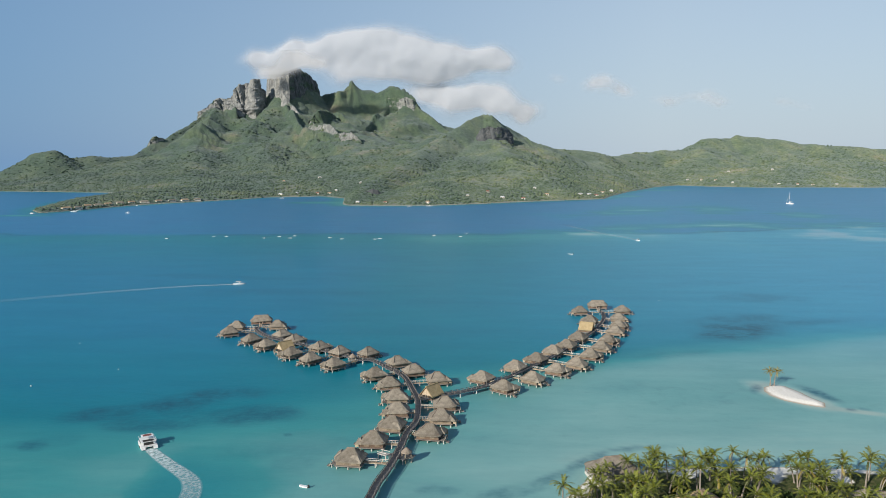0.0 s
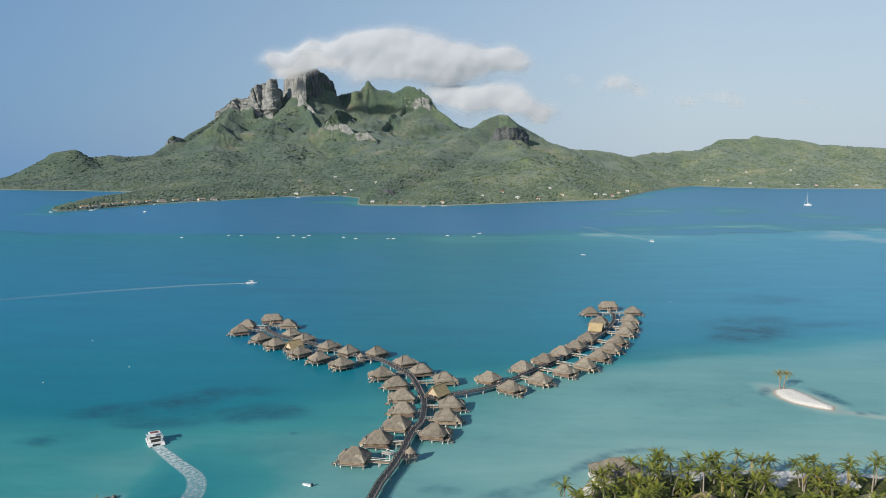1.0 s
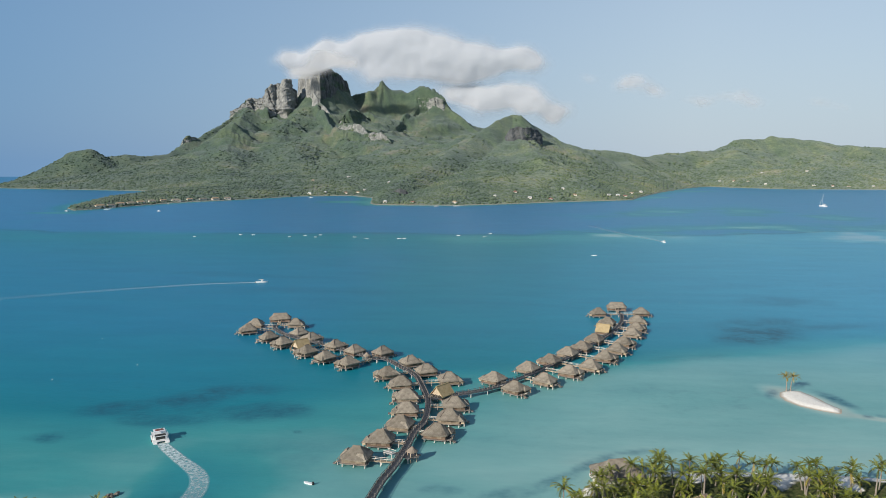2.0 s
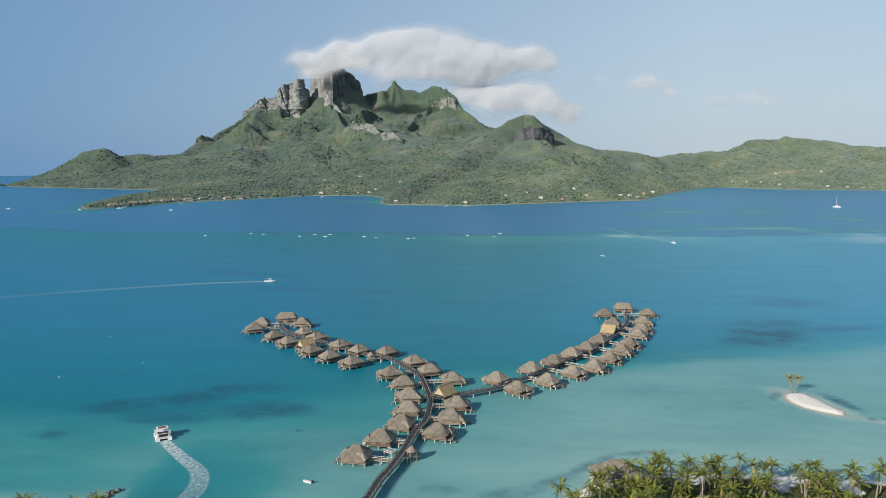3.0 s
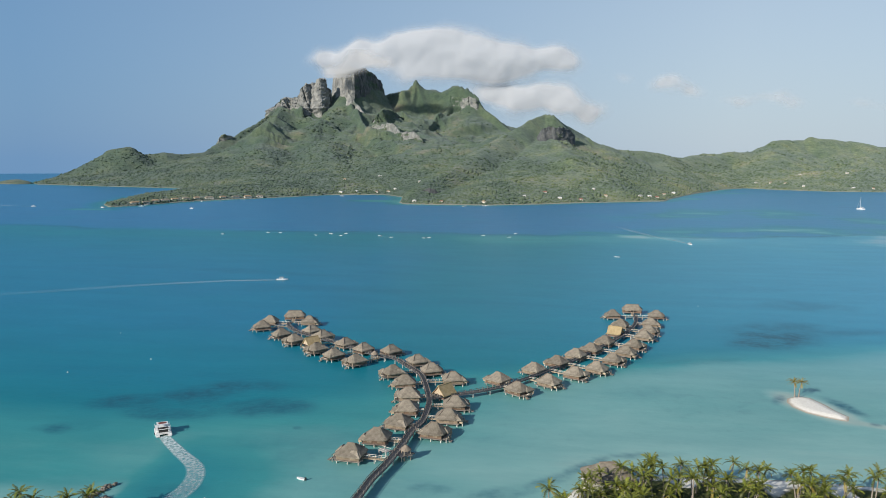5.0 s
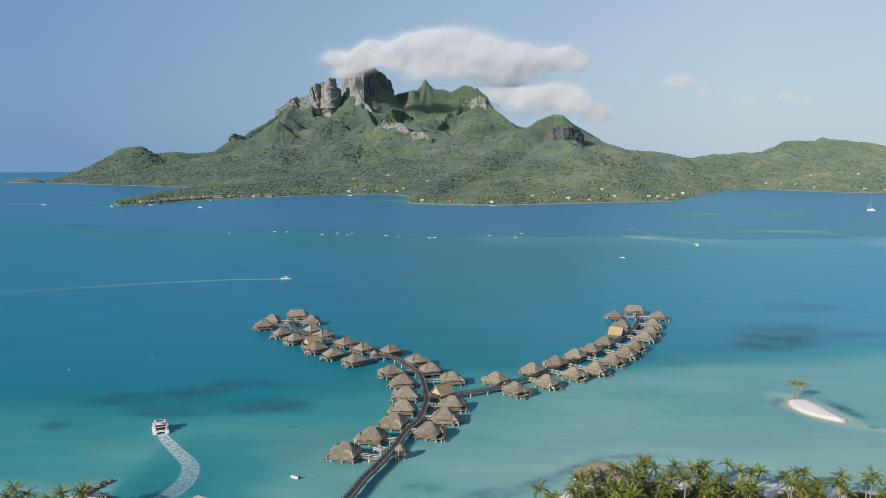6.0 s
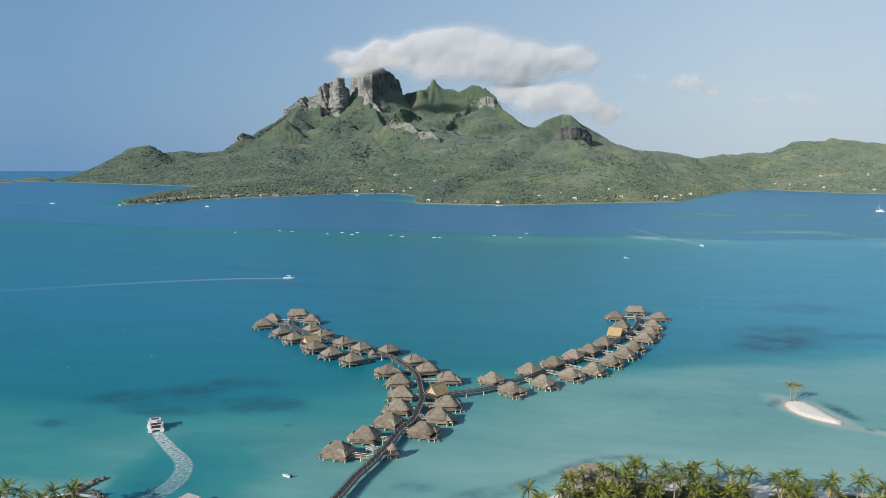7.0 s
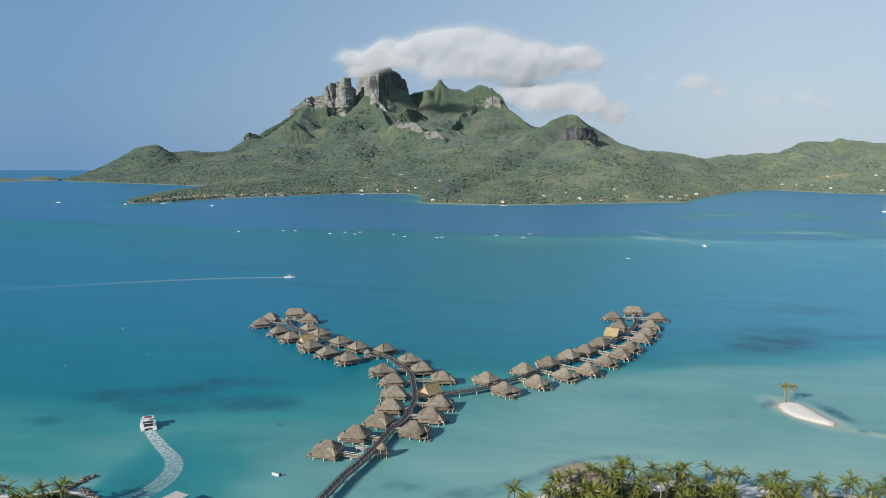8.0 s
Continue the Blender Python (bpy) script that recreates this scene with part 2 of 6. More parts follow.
def land_material(name="island_slopes", stone_stops=((0.32, (0.13, 0.135, 0.138)), (0.5, (0.235, 0.235, 0.225)), (0.68, (0.34, 0.335, 0.31)))):
    """Island slopes: forest, lighter grass and dry soil by patches, bare rock where it is steep."""
    m, nt, bsdf = nodes_of(name)
    geo = nt.nodes.new("ShaderNodeNewGeometry")
    sep = nt.nodes.new("ShaderNodeSeparateXYZ")
    nt.links.new(geo.outputs["Normal"], sep.inputs[0])
    rock_at = nt.nodes.new("ShaderNodeAttribute")
    rock_at.attribute_name = "rock"
    broad = node(nt, "ShaderNodeTexNoise", Scale=0.006, Detail=7.0, Roughness=0.62)
    mid = node(nt, "ShaderNodeTexNoise", Scale=0.03, Detail=6.0, Roughness=0.65)
    fine = node(nt, "ShaderNodeTexNoise", Scale=0.12, Detail=4.0, Roughness=0.7)
    for n in (broad, mid, fine):
        nt.links.new(geo.outputs["Position"], n.inputs["Vector"])
    green = ramp(nt, broad.outputs[0], ((0.28, (0.056, 0.088, 0.064)), (0.45, (0.078, 0.115, 0.074)), (0.58, (0.110, 0.142, 0.084)), (0.71, (0.195, 0.180, 0.128))))
    green = dry_and_hazy_east(nt, geo, green)
    tone = ramp(nt, mid.outputs[0], ((0.3, (0.70, 0.74, 0.78)), (0.65, (1.16, 1.12, 1.05))))
    green = blend(nt, 1.0, green, tone, "MULTIPLY")
    tone2 = ramp(nt, fine.outputs[0], ((0.35, (0.62, 0.64, 0.64)), (0.6, (1.15, 1.15, 1.12))))
    green = blend(nt, 0.7, green, tone2, "MULTIPLY")
    tall = nt.nodes.new("ShaderNodeMapping")
    tall.inputs["Scale"].default_value = (1.0, 1.0, 0.5)
    nt.links.new(geo.outputs["Position"], tall.inputs[0])
    flute = node(nt, "ShaderNodeTexNoise", Scale=0.05, Detail=6.0, Roughness=0.7)
    nt.links.new(tall.outputs[0], flute.inputs["Vector"])
    stone = ramp(nt, flute.outputs[0], stone_stops)
    stone = blend(nt, 0.6, stone, tone2, "MULTIPLY")
    mix = nt.nodes.new("ShaderNodeMath")
    mix.operation = "MULTIPLY_ADD"
    nt.links.new(mid.outputs[0], mix.inputs[0])
    mix.inputs[1].default_value = 0.5
    nt.links.new(rock_at.outputs["Fac"], mix.inputs[2])
    fac = ramp(nt, mix.outputs[0], ((0.55, (0, 0, 0)), (0.75, (1, 1, 1))))
    cover = blend(nt, fac, green, stone)
    level = nt.nodes.new("ShaderNodeSeparateXYZ")
    nt.links.new(geo.outputs["Position"], level.inputs[0])
    low = nt.nodes.new("ShaderNodeMapRange")
    low.inputs[1].default_value, low.inputs[2].default_value, low.inputs[3].default_value, low.inputs[4].default_value = 1.3, 1.9, 0.8, 0.0
    nt.links.new(level.outputs[2], low.inputs[0])
    nt.links.new(blend(nt, low.outputs[0], cover, (0.26, 0.245, 0.20)), bsdf.inputs["Base Color"])
    bsdf.inputs["Roughness"].default_value = 0.95
    bsdf.inputs["Specular IOR Level"].default_value = 0.05
    # bluish sheen on the slopes stands in for haze in the air
    bsdf.inputs["Sheen Weight"].default_value = 0.17
    bsdf.inputs["Sheen Roughness"].default_value = 0.6
    bsdf.inputs["Sheen Tint"].default_value = (0.76, 0.88, 0.95, 1)
    b = node(nt, "ShaderNodeBump", Strength=0.7, Distance=6.0)
    nt.links.new(fine.outputs[0], b.inputs["Height"])
    nt.links.new(b.outputs[0], bsdf.inputs["Normal"])
    return m


LAND = land_material()
# dark stone: real basalt on the hill, painted shade on the summit faces
LAND_DARK = land_material("basalt_and_shaded_slopes", ((0.34, (0.055, 0.06, 0.065)), (0.5, (0.09, 0.095, 0.10)), (0.66, (0.14, 0.14, 0.14))))


# ---- building helpers ----
def mesh_object(name, verts, faces, material, parent=None, smooth=False):
    me = bpy.data.meshes.new(name)
    me.from_pydata(verts, [], faces)
    me.materials.append(material)
    if smooth:
        me.polygons.foreach_set("use_smooth", [True] * len(me.polygons))
    me.update()
    ob = new(name, me)
    if parent:
        ob.parent = parent
    return ob


def part(name, bm, material, parent=None, label="", smooth=False):
    me = bpy.data.meshes.new(name)
    bmesh.ops.recalc_face_normals(bm, faces=bm.faces)
    bm.to_mesh(me)
    bm.free()
    me.materials.append(material)
    if smooth:
        me.polygons.foreach_set("use_smooth", [True] * len(me.polygons))
    ob = new(name, me)
    if parent:
        ob.parent = parent
    if label:
        ob["label"] = label
    return ob


def box(bm, x0, y0, z0, x1, y1, z1, bevel=0.0):
    got = bmesh.ops.create_cube(bm, size=1.0)["verts"]
    for v in got:
        v.co = Vector((x0 + (v.co.x + 0.5) * (x1 - x0), y0 + (v.co.y + 0.5) * (y1 - y0), z0 + (v.co.z + 0.5) * (z1 - z0)))
    if bevel:
        edges = list({e for v in got for e in v.link_edges})
        bmesh.ops.bevel(bm, geom=edges, offset=bevel, segments=1, affect="EDGES")
    return bm


def boxed(*args, **kw):
    return box(bmesh.new(), *args, **kw)


def tube(bm, a, b, ra, rb, n=8):
    """A tapered round bar from a to b."""
    a, b = Vector(a), Vector(b)
    d = b - a
    got = bmesh.ops.create_cone(bm, cap_ends=True, segments=n, radius1=ra, radius2=rb, depth=d.length)["verts"]
    m = Matrix.Translation((a + b) / 2) @ d.to_track_quat("Z", "Y").to_matrix().to_4x4()
    bmesh.ops.transform(bm, matrix=m, verts=got)
    return bm


def lattice(x, y, seed):
    """Smooth random field between 0 and 1 on a unit grid."""
    xi, yi = np.floor(x).astype(np.int64), np.floor(y).astype(np.int64)
    fx, fy = x - xi, y - yi
    fx, fy = fx * fx * (3 - 2 * fx), fy * fy * (3 - 2 * fy)

    def rnd(i, j):
        h = (i * 374761393 + j * 668265263 + seed * 982451653) & 0xFFFFFFFF
        h = ((h ^ (h >> 13)) * 1274126177) & 0xFFFFFFFF
        return ((h ^ (h >> 16)) & 0xFFFF) / 65535.0

    top = rnd(xi, yi) * (1 - fx) + rnd(xi + 1, yi) * fx
    low = rnd(xi, yi + 1) * (1 - fx) + rnd(xi + 1, yi + 1) * fx
    return top * (1 - fy) + low * fy


def fractal(x, y, size, octaves, seed, ridged=False, gain=0.5):
    total, amp, norm = 0.0, 1.0, 0.0
    for k in range(octaves):
        v = lattice(x / size + 17.3 * k, y / size - 9.1 * k, seed + k)
        if ridged:
            v = 1 - np.abs(2 * v - 1)
        total, norm, amp, size = total + amp * v, norm + amp, amp * gain, size / 2.03
    return total / norm


def step(v, a, b):
    u = np.clip((v - a) / (b - a), 0, 1)
    return u * u * (3 - 2 * u)


def near_line(px, py, line):
    """Distance to a polyline, and the line's further values at the nearest point."""
    best = np.full(px.shape, 1e9)
    extra = [np.zeros(px.shape) for _ in line[0][2:]]
    for a, b in zip(line[:-1], line[1:]):
        dx, dy = b[0] - a[0], b[1] - a[1]
        u = np.clip(((px - a[0]) * dx + (py - a[1]) * dy) / max(dx * dx + dy * dy, 1e-9), 0, 1)
        d = np.hypot(px - a[0] - u * dx, py - a[1] - u * dy)
        nearer = d < best
        best = np.where(nearer, d, best)
        for e, va, vb in zip(extra, a[2:], b[2:]):
            e[:] = np.where(nearer, va + u * (vb - va), e)
    return (best, *extra)


def inside(px, py, poly):
    got = np.zeros(px.shape, bool)
    for (xa, ya), (xb, yb) in zip(poly, poly[1:] + poly[:1]):
        cross = ((ya > py) != (yb > py)) & (px < (xb - xa) * (py - ya) / (yb - ya + 1e-12) + xa)
        got ^= cross
    return got


# ---- the island across the lagoon ----
SHORE = [(-2050, 2750), (-1942, 2643), (-1717, 2565), (-1498, 2495), (-1250, 2420), (-1130, 2340), (-1130, 2080), (-1070, 1820), (-955, 1520),
         (-894, 1444), (-873, 1484), (-856, 1566), (-838, 1657), (-803, 1760), (-722, 1880), (-621, 2084), (-488, 2137), (-400, 2010), (-350, 1740), (-330, 1690), (-247, 1682),
         (-135, 1684), (-15, 1760), (61, 1825), (157, 1890), (272, 1957), (313, 2110), (414, 2411), (576, 2814), (690, 2985), (758, 2858), (907, 2733),
         (1114, 2727), (1228, 2704), (1700, 2700), (2200, 2900), (2600, 4950), (-2400, 4950), (-2300, 3200)]
# crest lines: x, y, height, height of the cliff under the crest
CREST = [(-2021, 2800, 3, 0), (-1964, 2900, 46, 0), (-1894, 2950, 90, 0), (-1848, 3000, 136, 5), (-1784, 3000, 145, 5), (-1739, 3050, 112, 0), (-1677, 3100,
         122, 0), (-1626, 3150, 115, 0), (-1571, 3250, 126, 0), (-1559, 3350, 160, 0), (-1556, 3450, 204, 0), (-1534, 3500, 204, 0), (-1504, 3600, 258, 0),
         (-1486, 3700, 294, 0), (-1476, 3800, 332, 0), (-1484, 3900, 362, 0), (-1453, 3950, 381, 0), (-1415, 4000, 381, 0), (-1400, 4095, 452, 0), (-1330,
         4030, 455, 0), (-1273, 4070, 471, 0), (-1284, 4200, 430, 0), (-1244, 4190, 454, 0), (-1218, 4150, 478, 0), (-1122, 4070, 497, 0), (-1063, 4200, 535,
         0), (-1026, 4310, 512, 0), (-1002, 4345, 472, 0), (-979, 4360, 477, 14), (-878, 4300, 492, 14), (-858, 4345, 500, 14), (-838, 4390, 532, 14), (-823, 4400, 566, 14), (-804, 4400, 536, 14), (-777,
         4400, 519, 14), (-685, 4400, 496, 12), (-636, 4400, 502, 14), (-581, 4400, 526, 14), (-520, 4380, 508, 14), (-468, 4350, 458, 14), (-434, 4300, 392,
         14), (-343, 4200, 324, 14), (-238, 4100, 251, 0), (-92, 4000, 155, 0)]
HILL = [(-333, 1850, 24, 0), (-300, 2200, 68, 0), (-233, 2500, 132, 0), (-174, 2700, 183, 0), (-138, 2750, 210, 0), (-82, 2850, 251, 0), (-47, 2900, 266, 0),
        (-18, 2880, 265, 0), (20, 2950, 235, 0), (74, 3020, 201, 0), (150, 3000, 158, 5), (217, 3050, 141, 0), (307, 3100, 138, 0), (400, 3150, 125, 0),
        (469, 3250, 105, 0), (582, 3400, 125, 0), (661, 3450, 121, 0), (729, 3500, 136, 0), (870, 3600, 137, 0), (929, 3650, 168, 0), (957, 3650, 193, 0),
        (1087, 3700, 199, 0), (1116, 3700, 212, 0), (1160, 3700, 199, 0), (1257, 3700, 184, 0), (1329, 3700, 184, 0), (1425, 3700, 164, 0), (1684, 3700, 149, 0), (2144, 3700, 103, 0)]
SPURS = [[(-18, 2900, 250, 0), (-23, 2750, 190, 0), (12, 2550, 140, 0), (71, 2250, 74, 0), (176, 1960, 14, 0)],
         [(-1105, 4000, 415, 0), (-985, 3750, 325, 16), (-859, 3500, 235, 16), (-662, 3200, 150, 0), (-471, 2800, 86, 0), (-344, 2500, 51, 0)],
         [(-1442, 3900, 372, 0), (-1300, 3300, 182, 0), (-1125, 2800, 84, 0), (-867, 2300, 22, 0)],
         [(-1229, 4000, 377, 0), (-1116, 3500, 213, 0), (-815, 2800, 85, 0), (-617, 2250, 14, 0)],
         [(-1500, 3450, 130, 0), (-1376, 3000, 66, 0), (-1256, 2600, 18, 0)],
         [(958, 3650, 180, 0), (823, 3300, 84, 0), (724, 3050, 22, 0)],
         [(-900, 1480, 4, 0), (-900, 1700, 7, 0), (-850, 1950, 9, 0), (-800, 2200, 18, 0)]]


def along(line):
    """The line's places, each with its distance from the start."""
    out, run = [], 0.0
    for k, p in enumerate(line):
        run += math.hypot(p[0] - line[k - 1][0], p[1] - line[k - 1][1]) if k else 0.0
        out.append((p[0], p[1], run))
    return out


SCARP = [p[:2] for p in CREST[3:22]] + [(-1230, 4960), (-2500, 4960), (-2500, 2900)]
# each crest or spur line with how steeply the land falls on its left and right hand, seen along the line
RIDGES = [(CREST, 1.5, 0.52), (HILL, 1.3, 0.50)] + [(line, 0.22, 0.22) for line in SPURS]
RIDGES[3] = (SPURS[1], 0.16, 0.85)


def island_height(px, py):
    """Height of the land, and how steep and bare it is, at given places."""
    coast, = near_line(px, py, SHORE + SHORE[:1])
    land = inside(px, py, SHORE)
    high = np.zeros(px.shape)
    bare = np.zeros(px.shape)
    wob = 60 * (fractal(px, py, 260, 3, 5) - 0.5)
    flutes = fractal(px, py, 85, 4, 7, ridged=True, gain=0.6)
    for line, left, right in RIDGES:
        tight = line is CREST or line is HILL
        for pa, pb in zip(line[:-1], line[1:]):
            d0, z, c = near_line(px, py, [pa, pb])
            d = near_line(px + 0.5 * wob, py + wob, [pa, pb])[0]
            if tight:
                soft = step(d0, 20, 200)
                d = d * soft + d0 * (1 - soft)
            blunt = 35 * (1 - step(z, 150, 260))
            d = np.hypot(d, blunt) - blunt
            side = (pb[0] - pa[0]) * (py - pa[1]) - (pb[1] - pa[1]) * (px - pa[0])
            s = d / (d + coast + 1e-6)
            cut = d + 64 * (flutes - 0.55) * step(c, 20, 80)
            wall = step(cut, 14, 14 + 0.3 * np.maximum(c, 20))
            lee = step(side / math.hypot(pb[0] - pa[0], pb[1] - pa[1]), 0, 40)
            near = right + (left - right) * lee
            near = np.minimum(near, 0.30 + z / 900) if tight else near * np.minimum(1, z / 200)
            near = near + np.maximum(left - 0.6, 0) * lee * tight * step(z, 140, 230)
            fall = near * np.minimum(d, 170) + (0.24 * np.minimum(1, z / 400) * np.maximum(d - 170, 0) if tight else 0)
            h = (z - c * wall - fall) * (1 - s)
            bare = np.where(h > high, step(c, 28, 80) * (1 - step(d, 30, 140)), bare)
            high = np.maximum(high, h)
    amp = np.clip(high, 0, 260) * step(coast, 0, 250)
    gully = fractal(px, py, 260, 5, 11, ridged=True)
    lumps = fractal(px, py, 120, 5, 23, ridged=True, gain=0.55)
    # ribs and gullies that run down the slopes from the crests
    crest_d, crest_u = near_line(px, py, along(CREST))
    hill_d, hill_u = near_line(px, py, along(HILL))
    share = hill_d / (hill_d + crest_d + 1e-6)
    bend = 110 * (fractal(px, py, 420, 2, 91) - 0.5)
    ribs = share * fractal(crest_u + bend, crest_d * 0.3, 210, 5, 83, ridged=True) + (1 - share) * fractal(hill_u + bend, hill_d * 0.3, 170, 5, 87, ridged=True)
    keep = 0.15 + 0.85 * step(np.minimum(crest_d, hill_d), 15, 210)
    # the seaward scarp behind the western crest
    high = high * np.where(inside(px, py, SCARP), np.exp(-crest_d / 100), 1)
    high = high + amp * keep * ((gully - 0.66) * 0.26 + (ribs - 0.68) * 0.58) + keep * step(coast, 5, 60) * (lumps - 0.6) * 13
    high = high + keep * step(coast, 20, 120) * step(high, 25, 90) * 16 * (fractal(px, py, 70, 4, 37, ridged=True, gain=0.7) - 0.62)
    spike = fractal(px, py, 34, 2, 31, ridged=True)
    high = high + bare * (spike - 0.5) * 26
    return np.where(land, 1.2 + np.maximum(high, 0.0) + step(coast, 0, 40) * 2.0, -1.5), bare, coast, land


TERRAIN = {}


def terrain_at(px, py, name):
    """A value of the island's grid at given places."""
    az, rad, grid = TERRAIN["az"], TERRAIN["rad"], TERRAIN[name]
    a = (np.arctan2(px - 18, py) - az[0]) / (az[1] - az[0])
    r = np.log(np.hypot(px - 18, py) / rad[0]) / math.log(rad[1] / rad[0])
    i, j = np.clip(r.astype(int), 0, len(rad) - 2), np.clip(a.astype(int), 0, len(az) - 2)
    u, v = np.clip(r - i, 0, 1), np.clip(a - j, 0, 1)
    return (grid[i, j] * (1 - u) + grid[i + 1, j] * u) * (1 - v) + (grid[i, j + 1] * (1 - u) + grid[i + 1, j + 1] * u) * v


def build_island():
    az = np.linspace(radians(-41), radians(41), 1050)
    rad = 1350 * (4980 / 1350) ** np.linspace(0, 1, 380)
    A, R = np.meshgrid(az, rad)
    px, py = 18 + R * np.sin(A), R * np.cos(A)
    z, bare, coast, land = island_height(px, py)
    TERRAIN.update(az=az, rad=rad, z=z, bare=bare, coast=coast, land=land.astype(float))
    # steep faces are bare rock
    gx = np.gradient(z, axis=1) / np.maximum(np.hypot(np.gradient(px, axis=1), np.gradient(py, axis=1)), 1)
    gy = np.gradient(z, axis=0) / np.maximum(np.hypot(np.gradient(px, axis=0), np.gradient(py, axis=0)), 1)
    steep = np.hypot(gx, gy)
    rock = np.clip(0.85 * bare + 0.28 * step(steep, 1.3, 2.2) * step(z, 60, 140) * (1 - step(px, 100, 250)), 0, 1)
    keep = land.copy()
    for ax in (0, 1):
        for sh in (-1, 1):
            keep |= np.roll(land, sh, axis=ax)
    n, k = px.shape
    ids = np.full((n, k), -1)
    ids[keep] = np.arange(keep.sum())
    quads = np.stack([ids[:-1, :-1], ids[:-1, 1:], ids[1:, 1:], ids[1:, :-1]], -1).reshape(-1, 4)
    quads = quads[(quads >= 0).all(1)]
    verts = np.stack([px, py, z], -1)[keep]
    ob = mesh_object("island_ground", verts.tolist(), quads.tolist(), LAND, smooth=True)
    at = ob.data.attributes.new("rock", "FLOAT", "POINT")
    at.data.foreach_set("value", rock[keep].astype(np.float32))
    tagged(ob, "steep green volcanic island with bare grey rock peaks", "island", kind="structure")
    return ob


ISLAND = build_island()
# bare rock faces: the brink as x, y, height of the brink, height of the foot; depth of the flutes, lean, bareness, stone
FACES = [
    ([(-1558, 3960, 329, 293), (-1520, 3930, 368, 309), (-1486, 3940, 392, 316), (-1453, 3920, 425, 320), (-1431, 3960, 423, 316), (-1381, 3950, 424, 312), (-1351, 3930, 457, 314),
      (-1323, 3940, 490, 308), (-1309, 3990, 500, 311), (-1275, 3960, 494, 306), (-1250, 3950, 519, 303), (-1238, 3990, 525, 319), (-1242, 4040, 486, 340), (-1220, 4060, 470, 344)], 34, 0.16, 0.9, "pale"),
    ([(-1247, 4170, 514, 345), (-1218, 4120, 578, 351), (-1177, 4070, 583, 336), (-1114, 4000, 580, 331), (-1080, 4012, 578, 338)], 15, 0.12, 0.92, "pale"),
    # right face of the summit block: its shade is put into dark stone
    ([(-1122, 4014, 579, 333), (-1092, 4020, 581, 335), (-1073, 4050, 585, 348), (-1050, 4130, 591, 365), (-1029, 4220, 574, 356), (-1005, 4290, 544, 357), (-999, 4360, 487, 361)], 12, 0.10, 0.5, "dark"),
    ([(-1099, 3960, 448, 364), (-1062, 3935, 396, 336), (-1029, 3900, 371, 311), (-993, 3850, 339, 291), (-963, 3800, 308, 277)], 14, 0.3, 0.8, "pale"),
    ([(-900, 3710, 291, 245), (-850, 3640, 267, 214), (-800, 3540, 263, 196), (-760, 3460, 265, 186), (-728, 3420, 250, 174), (-697, 3380, 224, 164), (-653, 3340, 219, 160), (-622, 3310, 224, 158), (-595, 3280, 202, 152), (-570, 3250, 172, 142)], 18, 0.45, 0.5, "pale"),
    # steep rib face, its shade likewise given by darker stone
    ([(-917, 3780, 299, 260), (-885, 3830, 350, 268), (-864, 3900, 351, 262), (-839, 3960, 338, 258), (-812, 4020, 313, 270)], 18, 0.3, 0.35, "dark"),
    ([(-616, 4330, 458, 413), (-583, 4325, 451, 381), (-538, 4315, 444, 374), (-492, 4305, 449, 360), (-463, 4300, 436, 360), (-444, 4330, 401, 361)], 16, 0.3, 0.48, "pale"),
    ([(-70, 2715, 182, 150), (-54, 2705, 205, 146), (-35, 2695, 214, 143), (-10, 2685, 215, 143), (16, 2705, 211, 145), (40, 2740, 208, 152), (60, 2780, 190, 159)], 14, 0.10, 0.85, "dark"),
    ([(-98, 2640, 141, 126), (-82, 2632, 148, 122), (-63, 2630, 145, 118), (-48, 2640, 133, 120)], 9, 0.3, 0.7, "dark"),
    ([(-1571, 3380, 156, 122), (-1558, 3390, 192, 133), (-1549, 3420, 214, 138), (-1535, 3450, 210, 144), (-1526, 3480, 200, 155)], 14, 0.3, 0.5, "pale"),
    ([(-327, 1850, 14, 5), (-315, 1845, 25, 6), (-298, 1845, 32, 4), (-285, 1850, 28, 3), (-272, 1860, 14, 4)], 5, 0.3, 0.7, "dark"),
]


